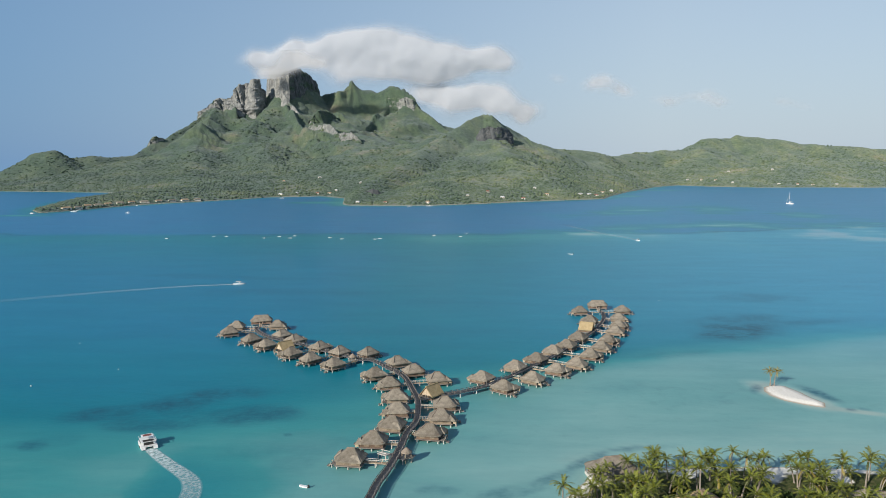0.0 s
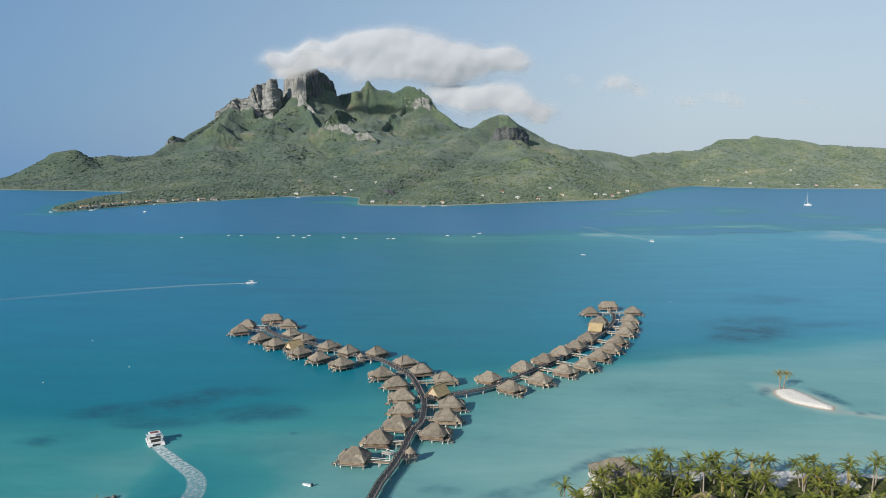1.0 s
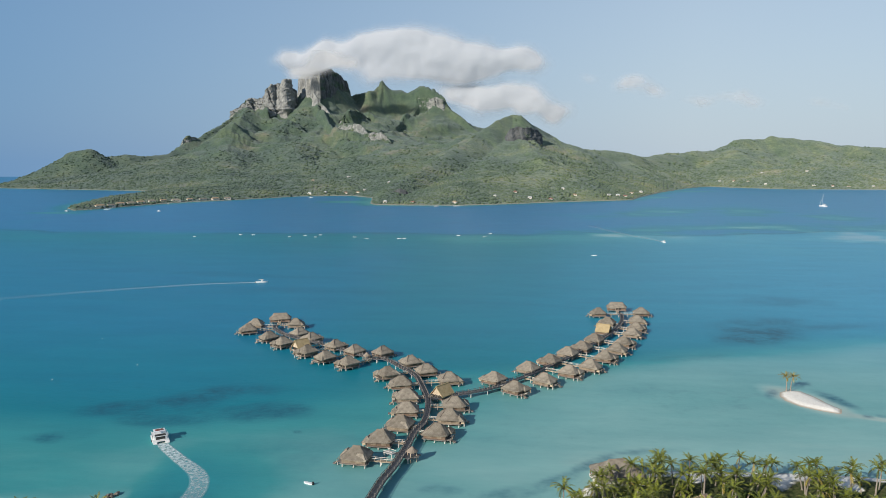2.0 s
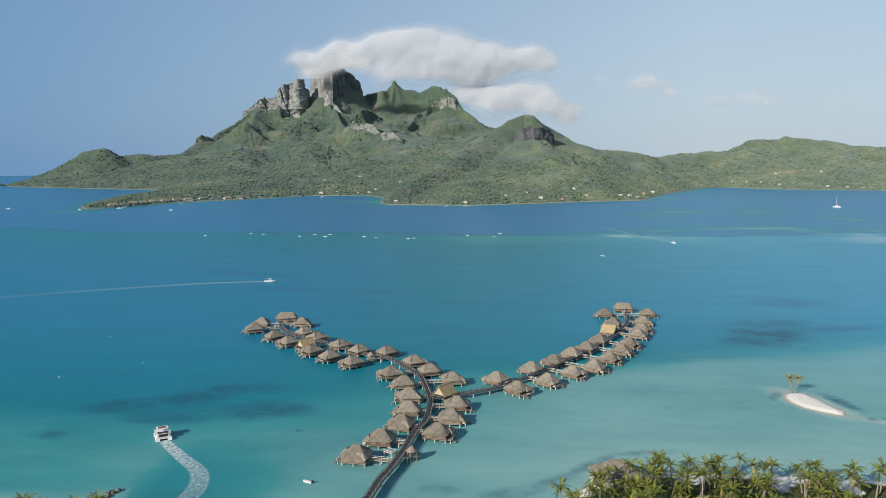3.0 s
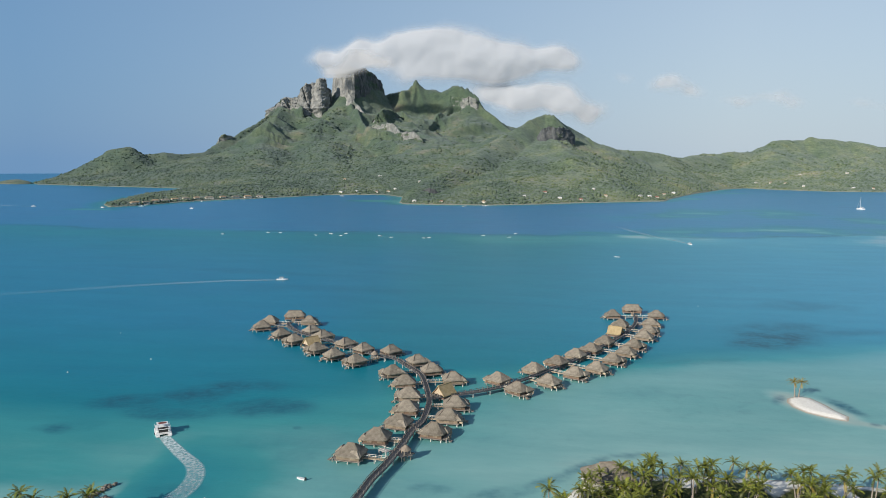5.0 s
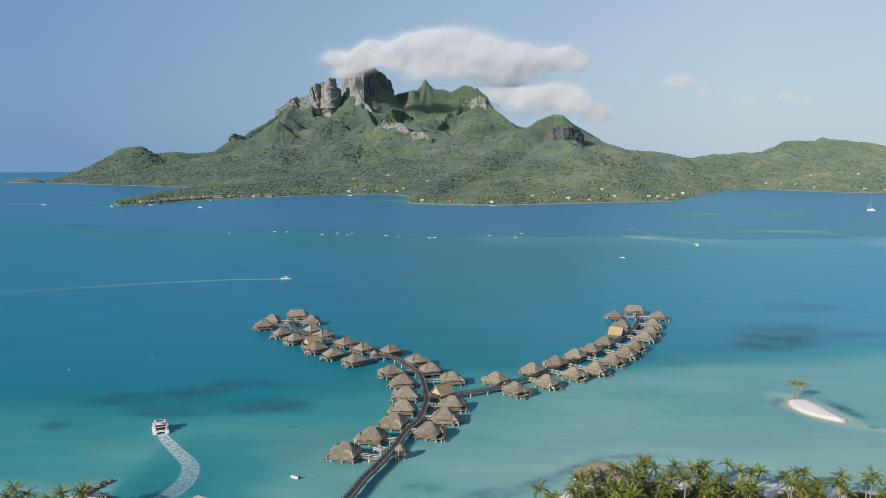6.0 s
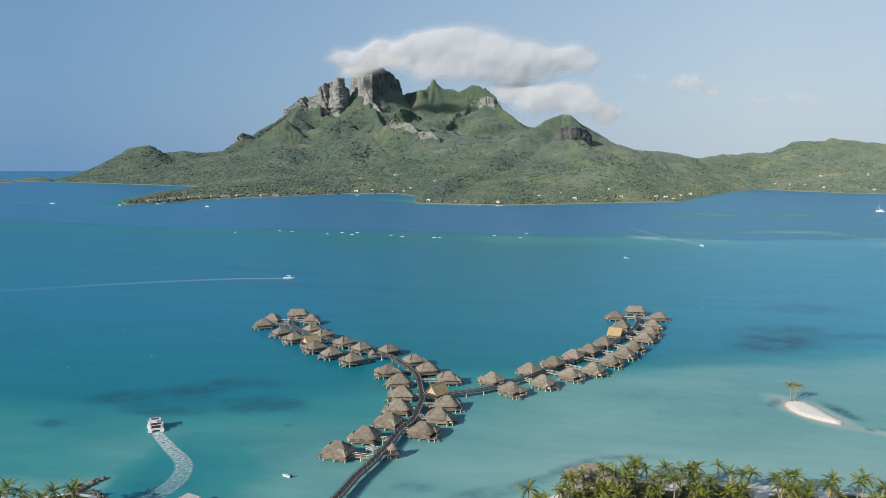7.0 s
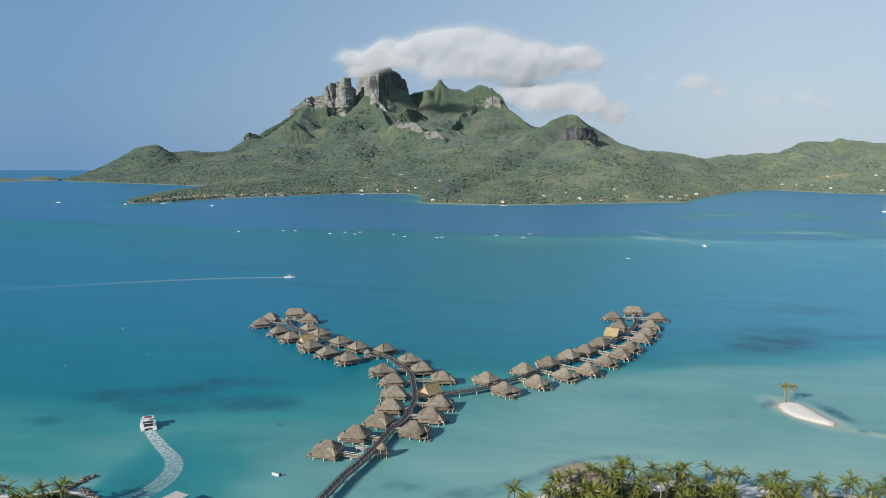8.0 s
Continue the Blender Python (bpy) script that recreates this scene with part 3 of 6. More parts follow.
def rock_face(brink, flute, lean, bare, stone, seed):
    """A fluted, broken cliff that hangs from its brink and falls off steeply behind."""
    gap = 1.5 if brink[0][2] < 50 else 3.6
    along_u, run = [0.0], 0.0
    for p, q in zip(brink[:-1], brink[1:]):
        run += math.hypot(q[0] - p[0], q[1] - p[1])
        along_u.append(run)
    u = np.arange(0, run, gap)
    cols = [np.interp(u, along_u, [p[k] for p in brink]) for k in range(4)]
    dx, dy = np.gradient(cols[0]), np.gradient(cols[1])
    kernel = np.ones(9) / 9
    dx, dy = (np.convolve(np.pad(v, 4, mode="edge"), kernel, "valid") for v in (dx, dy))
    long = np.hypot(dx, dy) + 1e-6
    nx, ny = dy / long, -dx / long
    ends = step(u, 0, 25) * step(run - u, 0, 25)
    crown = cols[2] + ends * 0.9 * flute * (fractal(u, u * 0, 34, 4, seed + 1, ridged=True, gain=0.6) - 0.62)
    front = np.concatenate([np.linspace(0, 1, 26), [1.0, 0.9, 0.4]])
    back = np.concatenate([np.zeros(26), [0.14, 0.3, 1.0]])
    U, F = np.meshgrid(u, front)
    B = np.meshgrid(u, back)[1]
    tall = (crown - cols[3])[None]
    Z = cols[3][None] + tall * F
    cleft = fractal(U + 0.25 * Z + 30 * fractal(U, Z, 90, 3, seed + 21), Z * 0.45, 70, 5, seed, ridged=True, gain=0.58) - 0.62
    split = np.abs(fractal(U + 0.2 * Z, Z * 0.12, 48, 3, seed + 4) - 0.5)
    ledge = fractal(U * 0.5 + 0.3 * Z, Z, 34, 5, seed + 7, ridged=True, gain=0.62) - 0.6
    out = lean * tall * (1 - F) + ends[None] * flute * (1.25 * cleft + 1.1 * ledge - 0.7 * np.exp(-(split / 0.03) ** 2) * step(F, 0.0, 0.4))
    out = out * (B == 0) - B * (14 + 0.35 * tall)
    X, Y = cols[0][None] + nx[None] * out, cols[1][None] + ny[None] * out
    n, k = X.shape
    i = np.arange(n * k).reshape(n, k)
    quads = np.stack([i[:-1, :-1], i[:-1, 1:], i[1:, 1:], i[1:, :-1]], -1).reshape(-1, 4)
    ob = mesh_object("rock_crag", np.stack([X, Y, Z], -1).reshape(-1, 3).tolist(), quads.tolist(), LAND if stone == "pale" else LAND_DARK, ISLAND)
    ob["label"] = "bare pale grey fluted rock wall" if stone == "pale" else "dark rock wall of basalt and painted shade with ledges of green"
    green = 0.5 * step(fractal(U * 0.6, Z, 30, 4, seed + 11), 0.52, 0.7) + 0.5 * (B > 0)
    at = ob.data.attributes.new("rock", "FLOAT", "POINT")
    at.data.foreach_set("value", np.clip(bare * (1 - green), 0, 1).reshape(-1).astype(np.float32))


for i, row in enumerate(FACES):
    rock_face(*row, 300 + 13 * i)


# ---- the lagoon ----
def ell(px, py, x, y, rx, ry, turn=0.0):
    c, s = math.cos(radians(turn)), math.sin(radians(turn))
    u, v = (px - x) * c + (py - y) * s, -(px - x) * s + (py - y) * c
    return np.hypot(u / rx, v / ry)


def sea_depth(px, py):
    """Depth of the lagoon from 0 (dry sand) to 1 (deep channel), and how much coral lies on its floor."""
    w = fractal(px, py, 160, 4, 41) - 0.5
    yy = py + 60 * w
    d = 0.22 + 0.065 * step(yy, 215, 285) + 0.19 * step(yy, 250, 345) + 0.11 * step(yy, 330, 480) - 0.13 * step(yy, 600, 1000)
    d = d + (0.085 + 0.03 * step(yy, 240, 380)) * (1 - step(px, -150, -60))
    d = d + 0.14 * step(px, -112, -98) * (1 - step(px, -85, -50)) * (1 - step(yy, 215, 262))
    # sand flats on the right
    flat = step(px + 0.25 * (yy - 300), -90, 45) * (1 - step(yy - 0.45 * px, 325, 388))
    d = d * (1 - flat) + flat * (0.115 + 0.075 * step(yy, 220, 330))
    # the edge of the channel and its deep blue water
    edge = 1035 + 0.02 * px + 130 * (fractal(px, py * 0.15, 230, 5, 47, gain=0.6) - 0.5) + 120 * step(px, 150, 600)
    deep = step(py, edge - 25, edge + 40)
    d = d * (1 - deep) + deep * 0.92
    right = step(px - 0.2 * (py - 600), 150, 420) * step(py, 380, 520) * (1 - deep)
    d = d + right * 0.16
    ragged = fractal(px, py, 90, 4, 53)
    for line in SHOALS:
        off, wide = near_line(px, py + 50 * (ragged - 0.5), line)
        d = d - 0.78 * np.exp(-(off / (2.4 * wide)) ** 2) * step(ragged, 0.3, 0.8)
    reef = 0.75 * np.exp(-((py - edge - 6) / 9) ** 2) * step(fractal(px, py, 120, 2, 55), 0.3, 0.5)
    d = d - 0.09 * np.exp(-((py - edge + 50) / 55) ** 2)
    # shallow border of the far shore
    coast, = near_line(px, py, SHORE + SHORE[:1])
    d = np.minimum(d, 0.42 + 0.55 * step(coast, 5, 60) + 0.5 * w)
    # pale shallows off the far points
    for x, y, rx, ry in [(-425, 1810, 90, 55), (358, 2116, 60, 80), (-885, 1376, 70, 30), (516, 2510, 90, 50)]:
        d = np.minimum(d, 0.30 + step(ell(px, py, x, y, rx, ry) + 1.2 * w, 0.4, 1.5))
    # coral and weed patches
    n = fractal(px, py, 30, 3, 61) - 0.5
    for x, y, rx, ry, turn, k in PATCHES:
        e = ell(px, py, x, y, rx, ry, turn) + 0.9 * n
        reef = np.maximum(reef, k * (1 - step(e, 0.45, 1.1)))
    # the sand islet and the beach
    e = ell(px, py, 125.5, 321, 16, 7.0, -62) + 0.35 * n
    d = np.minimum(d, 0.05 + 0.20 * step(e, 0.9, 2.2) + step(e, 1.8, 6))
    e = ell(px, py, 140, 302, 14, 3.6, -22) + 0.5 * n
    d = np.minimum(d, 0.07 + step(e, 0.6, 4))
    b, = near_line(px, py, TIP)
    d = np.minimum(d, 0.18 + 0.3 * step(b + 10 * n, 0, 40) + step(b, 30, 90) + step(px, -108, -92))
    b, = near_line(px, py, BEACH)
    d = np.minimum(d, 0.12 + 0.08 * step(b + 8 * n, 0, 10) + step(b + 10 * n, 4, 70))
    milk = step(px - 0.1 * py, -130, 210) * step(py, 300, 520) * (1 - 0.7 * deep)
    return np.clip(d, 0, 1), np.clip(reef, 0, 1), milk


PATCHES = [(-126, 298, 38, 18, 32, 1.0), (-150, 283, 30, 14, 28, 0.9), (-92, 287, 24, 13, 14, 0.75), (-131, 274, 24, 12, 6, 0.65), (-158.5, 247.6, 6, 5, 0, 1.0), (-155, 251, 15, 7, 20, 0.4), (-72, 262.8, 1.8, 1.2, 0, 0.9), (-80, 246, 18, 13, 20, 0.24), (-64, 238, 12, 9, 0, 0.2),
           (141, 446, 38, 26, 35, 1.0), (152, 470, 44, 26, 20, 0.6), (190, 470, 46, 10, 10, 0.45), (92, 388, 24, 5, 20, 0.3), (60, 330, 30, 12, 20, 0.12),
           (138, 324, 17, 4.5, -70, 0.9), (146, 303.5, 10, 1.6, 6, 1.0), (172, 306, 20, 2, 4, 0.7), (114, 329, 3.5, 9, -25, 0.7), (190, 552, 40, 20, 0, 0.35), (4, 217, 14, 5, 40, 0.6), (-14, 219, 7, 4, 0, 0.4), (18, 227, 17, 4, 48, 0.75), (33, 245, 12, 3.5, 48, 0.8), (52, 257, 14, 2.5, 15, 0.5),
           (-60, 250, 20, 9, 10, 0.18), (-150, 560, 90, 20, 5, 0.25), (-260, 640, 130, 14, -4, 0.25), (-90, 205, 12, 6, 20, 0.3)]
SHOALS = [[(40, 1085, 12), (130, 1085, 24), (192, 1093, 34), (314, 1125, 48), (368, 1035, 48), (420, 985, 62), (520, 950, 96)], [(100, 1420, 19), (160, 1390, 34), (250, 1480, 53), (362, 1540, 62), (460, 1455, 67), (500, 1290, 62), (520, 1190, 67), (640, 1120, 120)]]
TIP = [(-80, 150), (-92, 186), (-101, 193), (-112, 196), (-122, 190), (-150, 186)]
BEACH = [(6, 185), (15, 204), (23, 217), (31, 230), (39, 237), (50, 240), (61, 241), (80, 242), (95, 243), (112, 242), (130, 241), (170, 237), (240, 225)]


def build_sea():
    az = np.concatenate([np.linspace(radians(-46), radians(46), 760), np.linspace(radians(46), radians(314), 90)[1:]])
    rad = np.concatenate([[0.01, 30, 70], 110 * (4960 / 110) ** np.linspace(0, 1, 420)])
    A, R = np.meshgrid(az, rad)
    px, py = 18 + R * np.sin(A), R * np.cos(A)
    d, reef, milk = sea_depth(px, py)
    z = 12.0 * step(R, 3600, 4960)
    n, k = px.shape
    i = np.arange(n * k).reshape(n, k)
    j = np.roll(i, -1, axis=1)
    quads = np.stack([i[:-1], i[1:], j[1:], j[:-1]], -1).reshape(-1, 4)
    ob = mesh_object("water", np.stack([px, py, z], -1).reshape(-1, 3).tolist(), quads[:, ::-1].tolist(), SEA, smooth=True)
    for name, v in (("depth", d), ("reef", reef), ("silt", milk)):
        at = ob.data.attributes.new(name, "FLOAT", "POINT")
        at.data.foreach_set("value", v.reshape(-1).astype(np.float32))
    tagged(ob, "calm turquoise lagoon turning deep blue farther out", "lagoon", kind="structure")


build_sea()


# ---- overwater bungalows ----
def hip_roof(name, hx, hy, ridge, z0, z1, material, parent, at=(0, 0), turn=0, seed=1, label=""):
    """A thick thatched hip roof with uneven eaves; ridge: half its length."""
    rnd = random.Random(seed)
    bm = bmesh.new()
    per, rings = 3, 6
    loops = []

    def ring(u, z, grow=0.0, rough=0.0):
        ax, ay = hx + (ridge - hx) * u + grow, hy * (1 - u) + grow
        ay = max(ay, 0.05)
        cx, cy = (min(0.30 * ax, 0.46 * ay), 0.26 * ay) if hx > 3 else (0.04 * ax, 0.04 * ay)
        corners = [(-ax + cx, -ay), (ax - cx, -ay), (ax, -ay + cy), (ax, ay - cy), (ax - cx, ay), (-ax + cx, ay), (-ax, ay - cy), (-ax, -ay + cy)]
        out = []
        for (xa, ya), (xb, yb) in zip(corners, corners[1:] + corners[:1]):
            for i in range(per):
                f = i / per
                r = 1 - 0.018 * (i == 0)
                out.append(bm.verts.new(((xa + (xb - xa) * f) * r, (ya + (yb - ya) * f) * r, z + rnd.uniform(-rough, rough))))
        return out

    loops.append(ring(0.02, z0 - 0.02, -0.35))
    loops.append(ring(0.0, z0 - 0.12, 0.0, 0.06))
    for i in range(rings):
        u = i / (rings - 1) * 0.985
        loops.append(ring(u, z0 + 0.22 + (z1 - z0 - 0.22) * (u * 0.86 + 0.14 * u * u), 0.0, 0.035 if 0 < i < rings - 1 else 0.02))
    k = len(loops[0])
    for a, b in zip(loops[:-1], loops[1:]):
        for i in range(k):
            bm.faces.new((a[i], a[(i + 1) % k], b[(i + 1) % k], b[i]))
    bm.faces.new(loops[0][::-1])
    bm.faces.new(loops[-1])
    bmesh.ops.transform(bm, matrix=pose(at[0], at[1], 0, 0, 0, turn), verts=bm.verts)
    return part(name, bm, material, parent, label)


def gable_roof(home, half, length, z0, z1, thatch):
    """A steep two-sided roof whose ridge runs along y, with boarded gable ends."""
    roof = None
    for s in (-1, 1):
        bm = bmesh.new()
        n = 7
        rows = []
        for i in range(n + 1):
            y = -length + 2 * length * i / n
            sag = 0.06 * math.sin(i * 2.1 + s)
            rows.append([bm.verts.new(p) for p in ((0, y, z1 + 0.15), (s * half * 0.5, y, (z0 + z1) / 2 + sag), (s * half, y, z0), (s * half * 0.97, y, z0 - 0.28), (s * half * 0.5, y, (z0 + z1) / 2 - 0.3), (0, y, z1 - 0.2))])
        for a, b in zip(rows[:-1], rows[1:]):
            for k in range(6):
                bm.faces.new((a[k], a[(k + 1) % 6], b[(k + 1) % 6], b[k]))
        bm.faces.new(rows[0][::-1])
        bm.faces.new(rows[-1])
        roof = part("roof_slope", bm, thatch, home)
    for y in (-length + 0.7, length - 0.7):
        bm = bmesh.new()
        vs = [bm.verts.new(p) for d in (-0.08, 0.08) for p in ((-half * 0.82, y + d, z0 + 0.1), (half * 0.82, y + d, z0 + 0.1), (0, y + d, z1 - 0.4))]
        for f in ((0, 1, 2), (5, 4, 3), (0, 3, 4, 1), (1, 4, 5, 2), (2, 5, 3, 0)):
            bm.faces.new([vs[k] for k in f])
        part("gable_board", bm, WOOD_PALE, home, "boarded timber gable")
    part("ridge_cap", boxed(-0.3, -length, z1 + 0.02, 0.3, length, z1 + 0.26, 0.1), thatch, roof)


def bungalow(kind, thatch):
    """An overwater guest house: origin on the water, the terrace towards +y, the door towards -y."""
    home = new("overwater_bungalow")
    long = kind == "long"
    side = -1 if kind == "left" else 1
    wide, deep, ridge = (6.6, 4.2, 3.9) if long else (4.6, 4.8, 1.2)
    if kind == "gable":
        wide, deep = 3.5, 4.0
        gable_roof(home, wide, deep, 2.7, 6.5, thatch)
    elif long:
        roof = hip_roof("roof", wide, deep, ridge, 2.95, 6.1, thatch, home, seed=3)
        part("ridge_cap", boxed(-ridge - 0.2, -0.26, 5.95, ridge + 0.2, 0.26, 6.22, 0.1), RIDGE, roof, "darker ridge capping")
    else:
        roof = hip_roof("roof", deep, wide, ridge, 2.8, 6.0, thatch, home, turn=90, seed=3 if side > 0 else 13)
        part("ridge_cap", boxed(-0.26, -ridge - 0.2, 5.86, 0.26, ridge + 0.2, 6.12, 0.1), RIDGE, roof, "darker ridge capping")
    if kind != "gable":
        hip_roof("terrace_roof", 2.4, 1.7, 0.9, 2.6, 4.2, thatch, home, at=(1.9 * side, deep - 0.9), seed=5)
        hip_roof("wing_roof", 2.6, 2.0, 0.9, 2.65, 4.5, thatch, home, at=(-2.5 * side, -2.0), turn=90, seed=7)
        part("valley_thatch", boxed(-0.2, -deep + 0.5, 3.05, 0.2, -ridge, 3.3, 0.05) if long else tube(bmesh.new(), (wide * 0.72, -deep * 0.72, 3.75), (0.1, -ridge - 0.1, 5.95), 0.2, 0.16, 6), RIDGE, home, "darker hip seam")
    w, l = wide - 0.9, deep - 0.8
    part("floor_deck", boxed(-wide + 0.3, -deep + 0.3, 1.1, wide - 0.3, deep - 0.3, 1.34, 0.04), DECK_WOOD, home)
    timber = WOOD_WALL if kind != "right" else TAN_WALL
    sides = [part("wall", boxed(x0, y0, 1.34, x1, y1, 3.4), timber, home)
             for x0, y0, x1, y1 in ((-w, -l, w, -l + 0.2), (-w, l - 0.2, w, l), (-w, -l + 0.2, -w + 0.2, l - 0.2), (w - 0.2, -l + 0.2, w, l - 0.2))]
    for x0, x1 in ((-2.8, -1.2), (-0.7, 0.7), (1.2, 2.8)):
        part("window", boxed(x0, -l - 0.08, 1.8, x1, -l - 0.01, 2.8, 0.02), DARK, sides[0], "dark glazed opening")
        part("sliding_door", boxed(x0, l + 0.01, 1.4, x1, l + 0.08, 2.9, 0.02), DARK, sides[1], "dark glazed opening")
    for y0 in (-2.8, 0.9):
        part("wall_panel", boxed(-w - 0.08, y0, 1.7, -w - 0.01, y0 + 1.7, 2.8, 0.02), TAN_WALL, sides[2], "woven panel beside the window")
        part("wall_panel", boxed(w + 0.01, y0, 1.7, w + 0.08, y0 + 1.7, 2.8, 0.02), TAN_WALL, sides[3], "woven panel beside the window")
    for x in (-0.95, 0.0, 0.95):
        for y in (-0.95, 0.0, 0.95):
            part("support_post", tube(bmesh.new(), (x * w, y * l, -1.2), (x * w, y * l, 1.12), 0.24, 0.22, 8), CONCRETE, home)
    # terrace with lower swim deck
    t0, t1, e = -0.3 * side - 2.6, -0.3 * side + 3.2, deep - 0.28
    part("terrace", boxed(t0, e, 1.1, t1, e + 1.5, 1.28, 0.04), DECK_WOOD, home)
    for x in (t0 + 0.3, t1 - 0.3):
        part("support_post", tube(bmesh.new(), (x, e + 1.2, -1.2), (x, e + 1.2, 1.12), 0.2, 0.2, 8), CONCRETE, home)
    part("swim_deck", boxed(-1.9 * side - 1.0, e + 1.9, 0.4, -1.9 * side + 1.0, e + 2.9, 0.54, 0.03), DECK_WOOD, home)
    for y in (2.1, 2.7):
        part("support_post", tube(bmesh.new(), (-1.9 * side, e + y, -1.2), (-1.9 * side, e + y, 0.42), 0.18, 0.18, 8), CONCRETE, home)
    for i in range(3):
        part("step", boxed(-1.9 * side - 0.6, e + 1.4 + i * 0.26, 1.0 - i * 0.24, -1.9 * side + 0.6, e + 1.7 + i * 0.26, 1.1 - i * 0.24), WOOD_PALE, home)
    part("railing", boxed(t0, e + 1.4, 2.0, t1, e + 1.48, 2.1), WOOD_PALE, home)
    for i in range(4):
        x = t0 + 0.02 + i * (t1 - t0 - 0.14) / 3
        part("rail_post", boxed(x, e + 1.39, 1.28, x + 0.1, e + 1.49, 2.02), WOOD_PALE, home)
    part("privacy_screen", boxed(side * 3.1 - 0.06, e + 0.1, 1.28, side * 3.1 + 0.06, e + 1.3, 2.5), WOOD_PALE, home, "pale woven screen")
    # two cushioned loungers on the terrace
    for x in (0.2, 1.2):
        bed = part("lounger", boxed(-0.3 * side + x * side - 0.32, e + 0.2, 1.45, -0.3 * side + x * side + 0.32, e + 1.25, 1.62, 0.05), CANVAS, home, "cream cushioned lounger")
        part("lounger_frame", boxed(-0.3 * side + x * side - 0.28, e + 0.25, 1.28, -0.3 * side + x * side + 0.28, e + 1.2, 1.45), WOOD_WALL, bed)
    return home


LABEL = "thatched overwater bungalow on concrete piles with timber terrace"
STOCK = {k: bungalow(*k) for k in (("right", THATCH), ("left", THATCH), ("long", THATCH), ("gable", THATCH_NEW))}
for (kind, thatch), ob in STOCK.items():
    words = {"long": "long-roofed thatched overwater bungalow at the pier head", "left": LABEL, "gable": LABEL, "right": "thatched overwater bungalow with pale timber walls on piles"}[kind]
    if thatch is THATCH_NEW:
        words = "overwater bungalow with fresh golden thatch beside the boardwalk"
    tagged(ob, words, "bungalow", "overwater bungalows along the boardwalk")
used = set()


def place_bungalow(x, y, turn, kind, fresh=False):
    key = (kind, THATCH_NEW if fresh else THATCH)
    m = pose(x, y, 0, 0, 0, turn)
    if key in used:
        return copy_thing(STOCK[key], m)
    used.add(key)
    STOCK[key].matrix_world = m
    return STOCK[key]


WEST_WALK = [(-36.9, 172.5), (-35.7, 184.8), (-34.6, 196.0), (-33.5, 207.2), (-32.7, 219.0), (-31.2, 228.4), (-30.2, 238.0), (-29.4, 248.4), (-28.8, 261.8), (-27.0, 271.8), (-27.1, 282.8), (-28.6, 298.2), (-32.0, 311.8), (-37.3, 330.0), (-41.6, 338.7), (-47.8, 347.6), (-54.4, 357.1), (-59.0, 361.8), (-64.2, 362.1), (-75.8, 371.8), (-90.8, 382.9), (-101.1, 391.6), (-113.4, 400.5), (-124.4, 408.8), (-134.7, 423.8), (-135.6, 433.2)]
EAST_WALK = [(-28.4, 301.3), (-18.2, 307.5), (-10.9, 312.5), (-3.1, 319.4), (1.4, 325.2), (10.8, 339.0), (19.6, 353.8), (29.1, 369.7), (39.6, 391.7), (49.6, 411.9), (58.9, 433.9), (66.5, 457.8), (69.7, 480.0), (68.3, 490.5)]
WEST = [(-147.6, 415.6), (-148.4, 430.2), (-139.0, 447.4), (-125.2, 433.8), (-115.7, 409.7), (-105.5, 398.1), (-129.6, 398.7), (-117.8, 386.5), (-105.5, 379.1), (-99.8, 369.8), (-87.6, 359.7), (-88.3, 383.0), (-75.9, 373.5), (-74.0, 350.5), (-61.2, 372.0), (-44.5, 355.0), (-35.1, 340.6), (-23.2, 328.0), (-23.7, 306.2), (-51.8, 334.1), (-43.2, 319.5), (-37.9, 301.6), (-35.2, 284.6), (-34.9, 268.4), (-39.3, 252.5), (-44.1, 236.6), (-17.4, 293.1), (-17.8, 277.5), (-20.5, 261.2)]
EAST = [(-3.4, 330.4), (11.6, 349.6), (22.2, 364.2), (31.3, 380.0), (39.3, 392.9), (47.0, 410.8), (54.0, 432.9), (58.5, 456.6), (55.7, 485.2), (69.3, 505.3), (82.6, 488.7), (76.6, 463.7), (73.3, 442.6), (69.2, 427.8), (62.0, 405.5), (56.6, 390.0), (49.1, 373.4), (40.7, 356.4), (30.5, 345.3), (19.0, 330.9), (6.3, 317.0)]
FRESH = {WEST[8], WEST[18], EAST[6]}
LONG = {WEST[2], EAST[9]}


def nearest_on(line, x, y):
    best = None
    for (xa, ya), (xb, yb) in zip(line[:-1], line[1:]):
        dx, dy = xb - xa, yb - ya
        u = min(1, max(0, ((x - xa) * dx + (y - ya) * dy) / (dx * dx + dy * dy)))
        p = (xa + u * dx, ya + u * dy)
        d = math.hypot(x - p[0], y - p[1])
        if best is None or d < best[0]:
            best = (d, p)
    return best


for line, spots in ((WEST_WALK, WEST), (EAST_WALK, EAST)):
    for i, (x, y) in enumerate(spots):
        d, (qx, qy) = nearest_on(line, x, y)
        turn = math.degrees(math.atan2(y - qy, x - qx)) - 90
        if (x, y) == WEST[18]:
            turn += 42
        place_bungalow(x, y, turn, "gable" if (x, y) in FRESH else "long" if (x, y) in LONG else ("left", "right")[i % 2], (x, y) in FRESH)


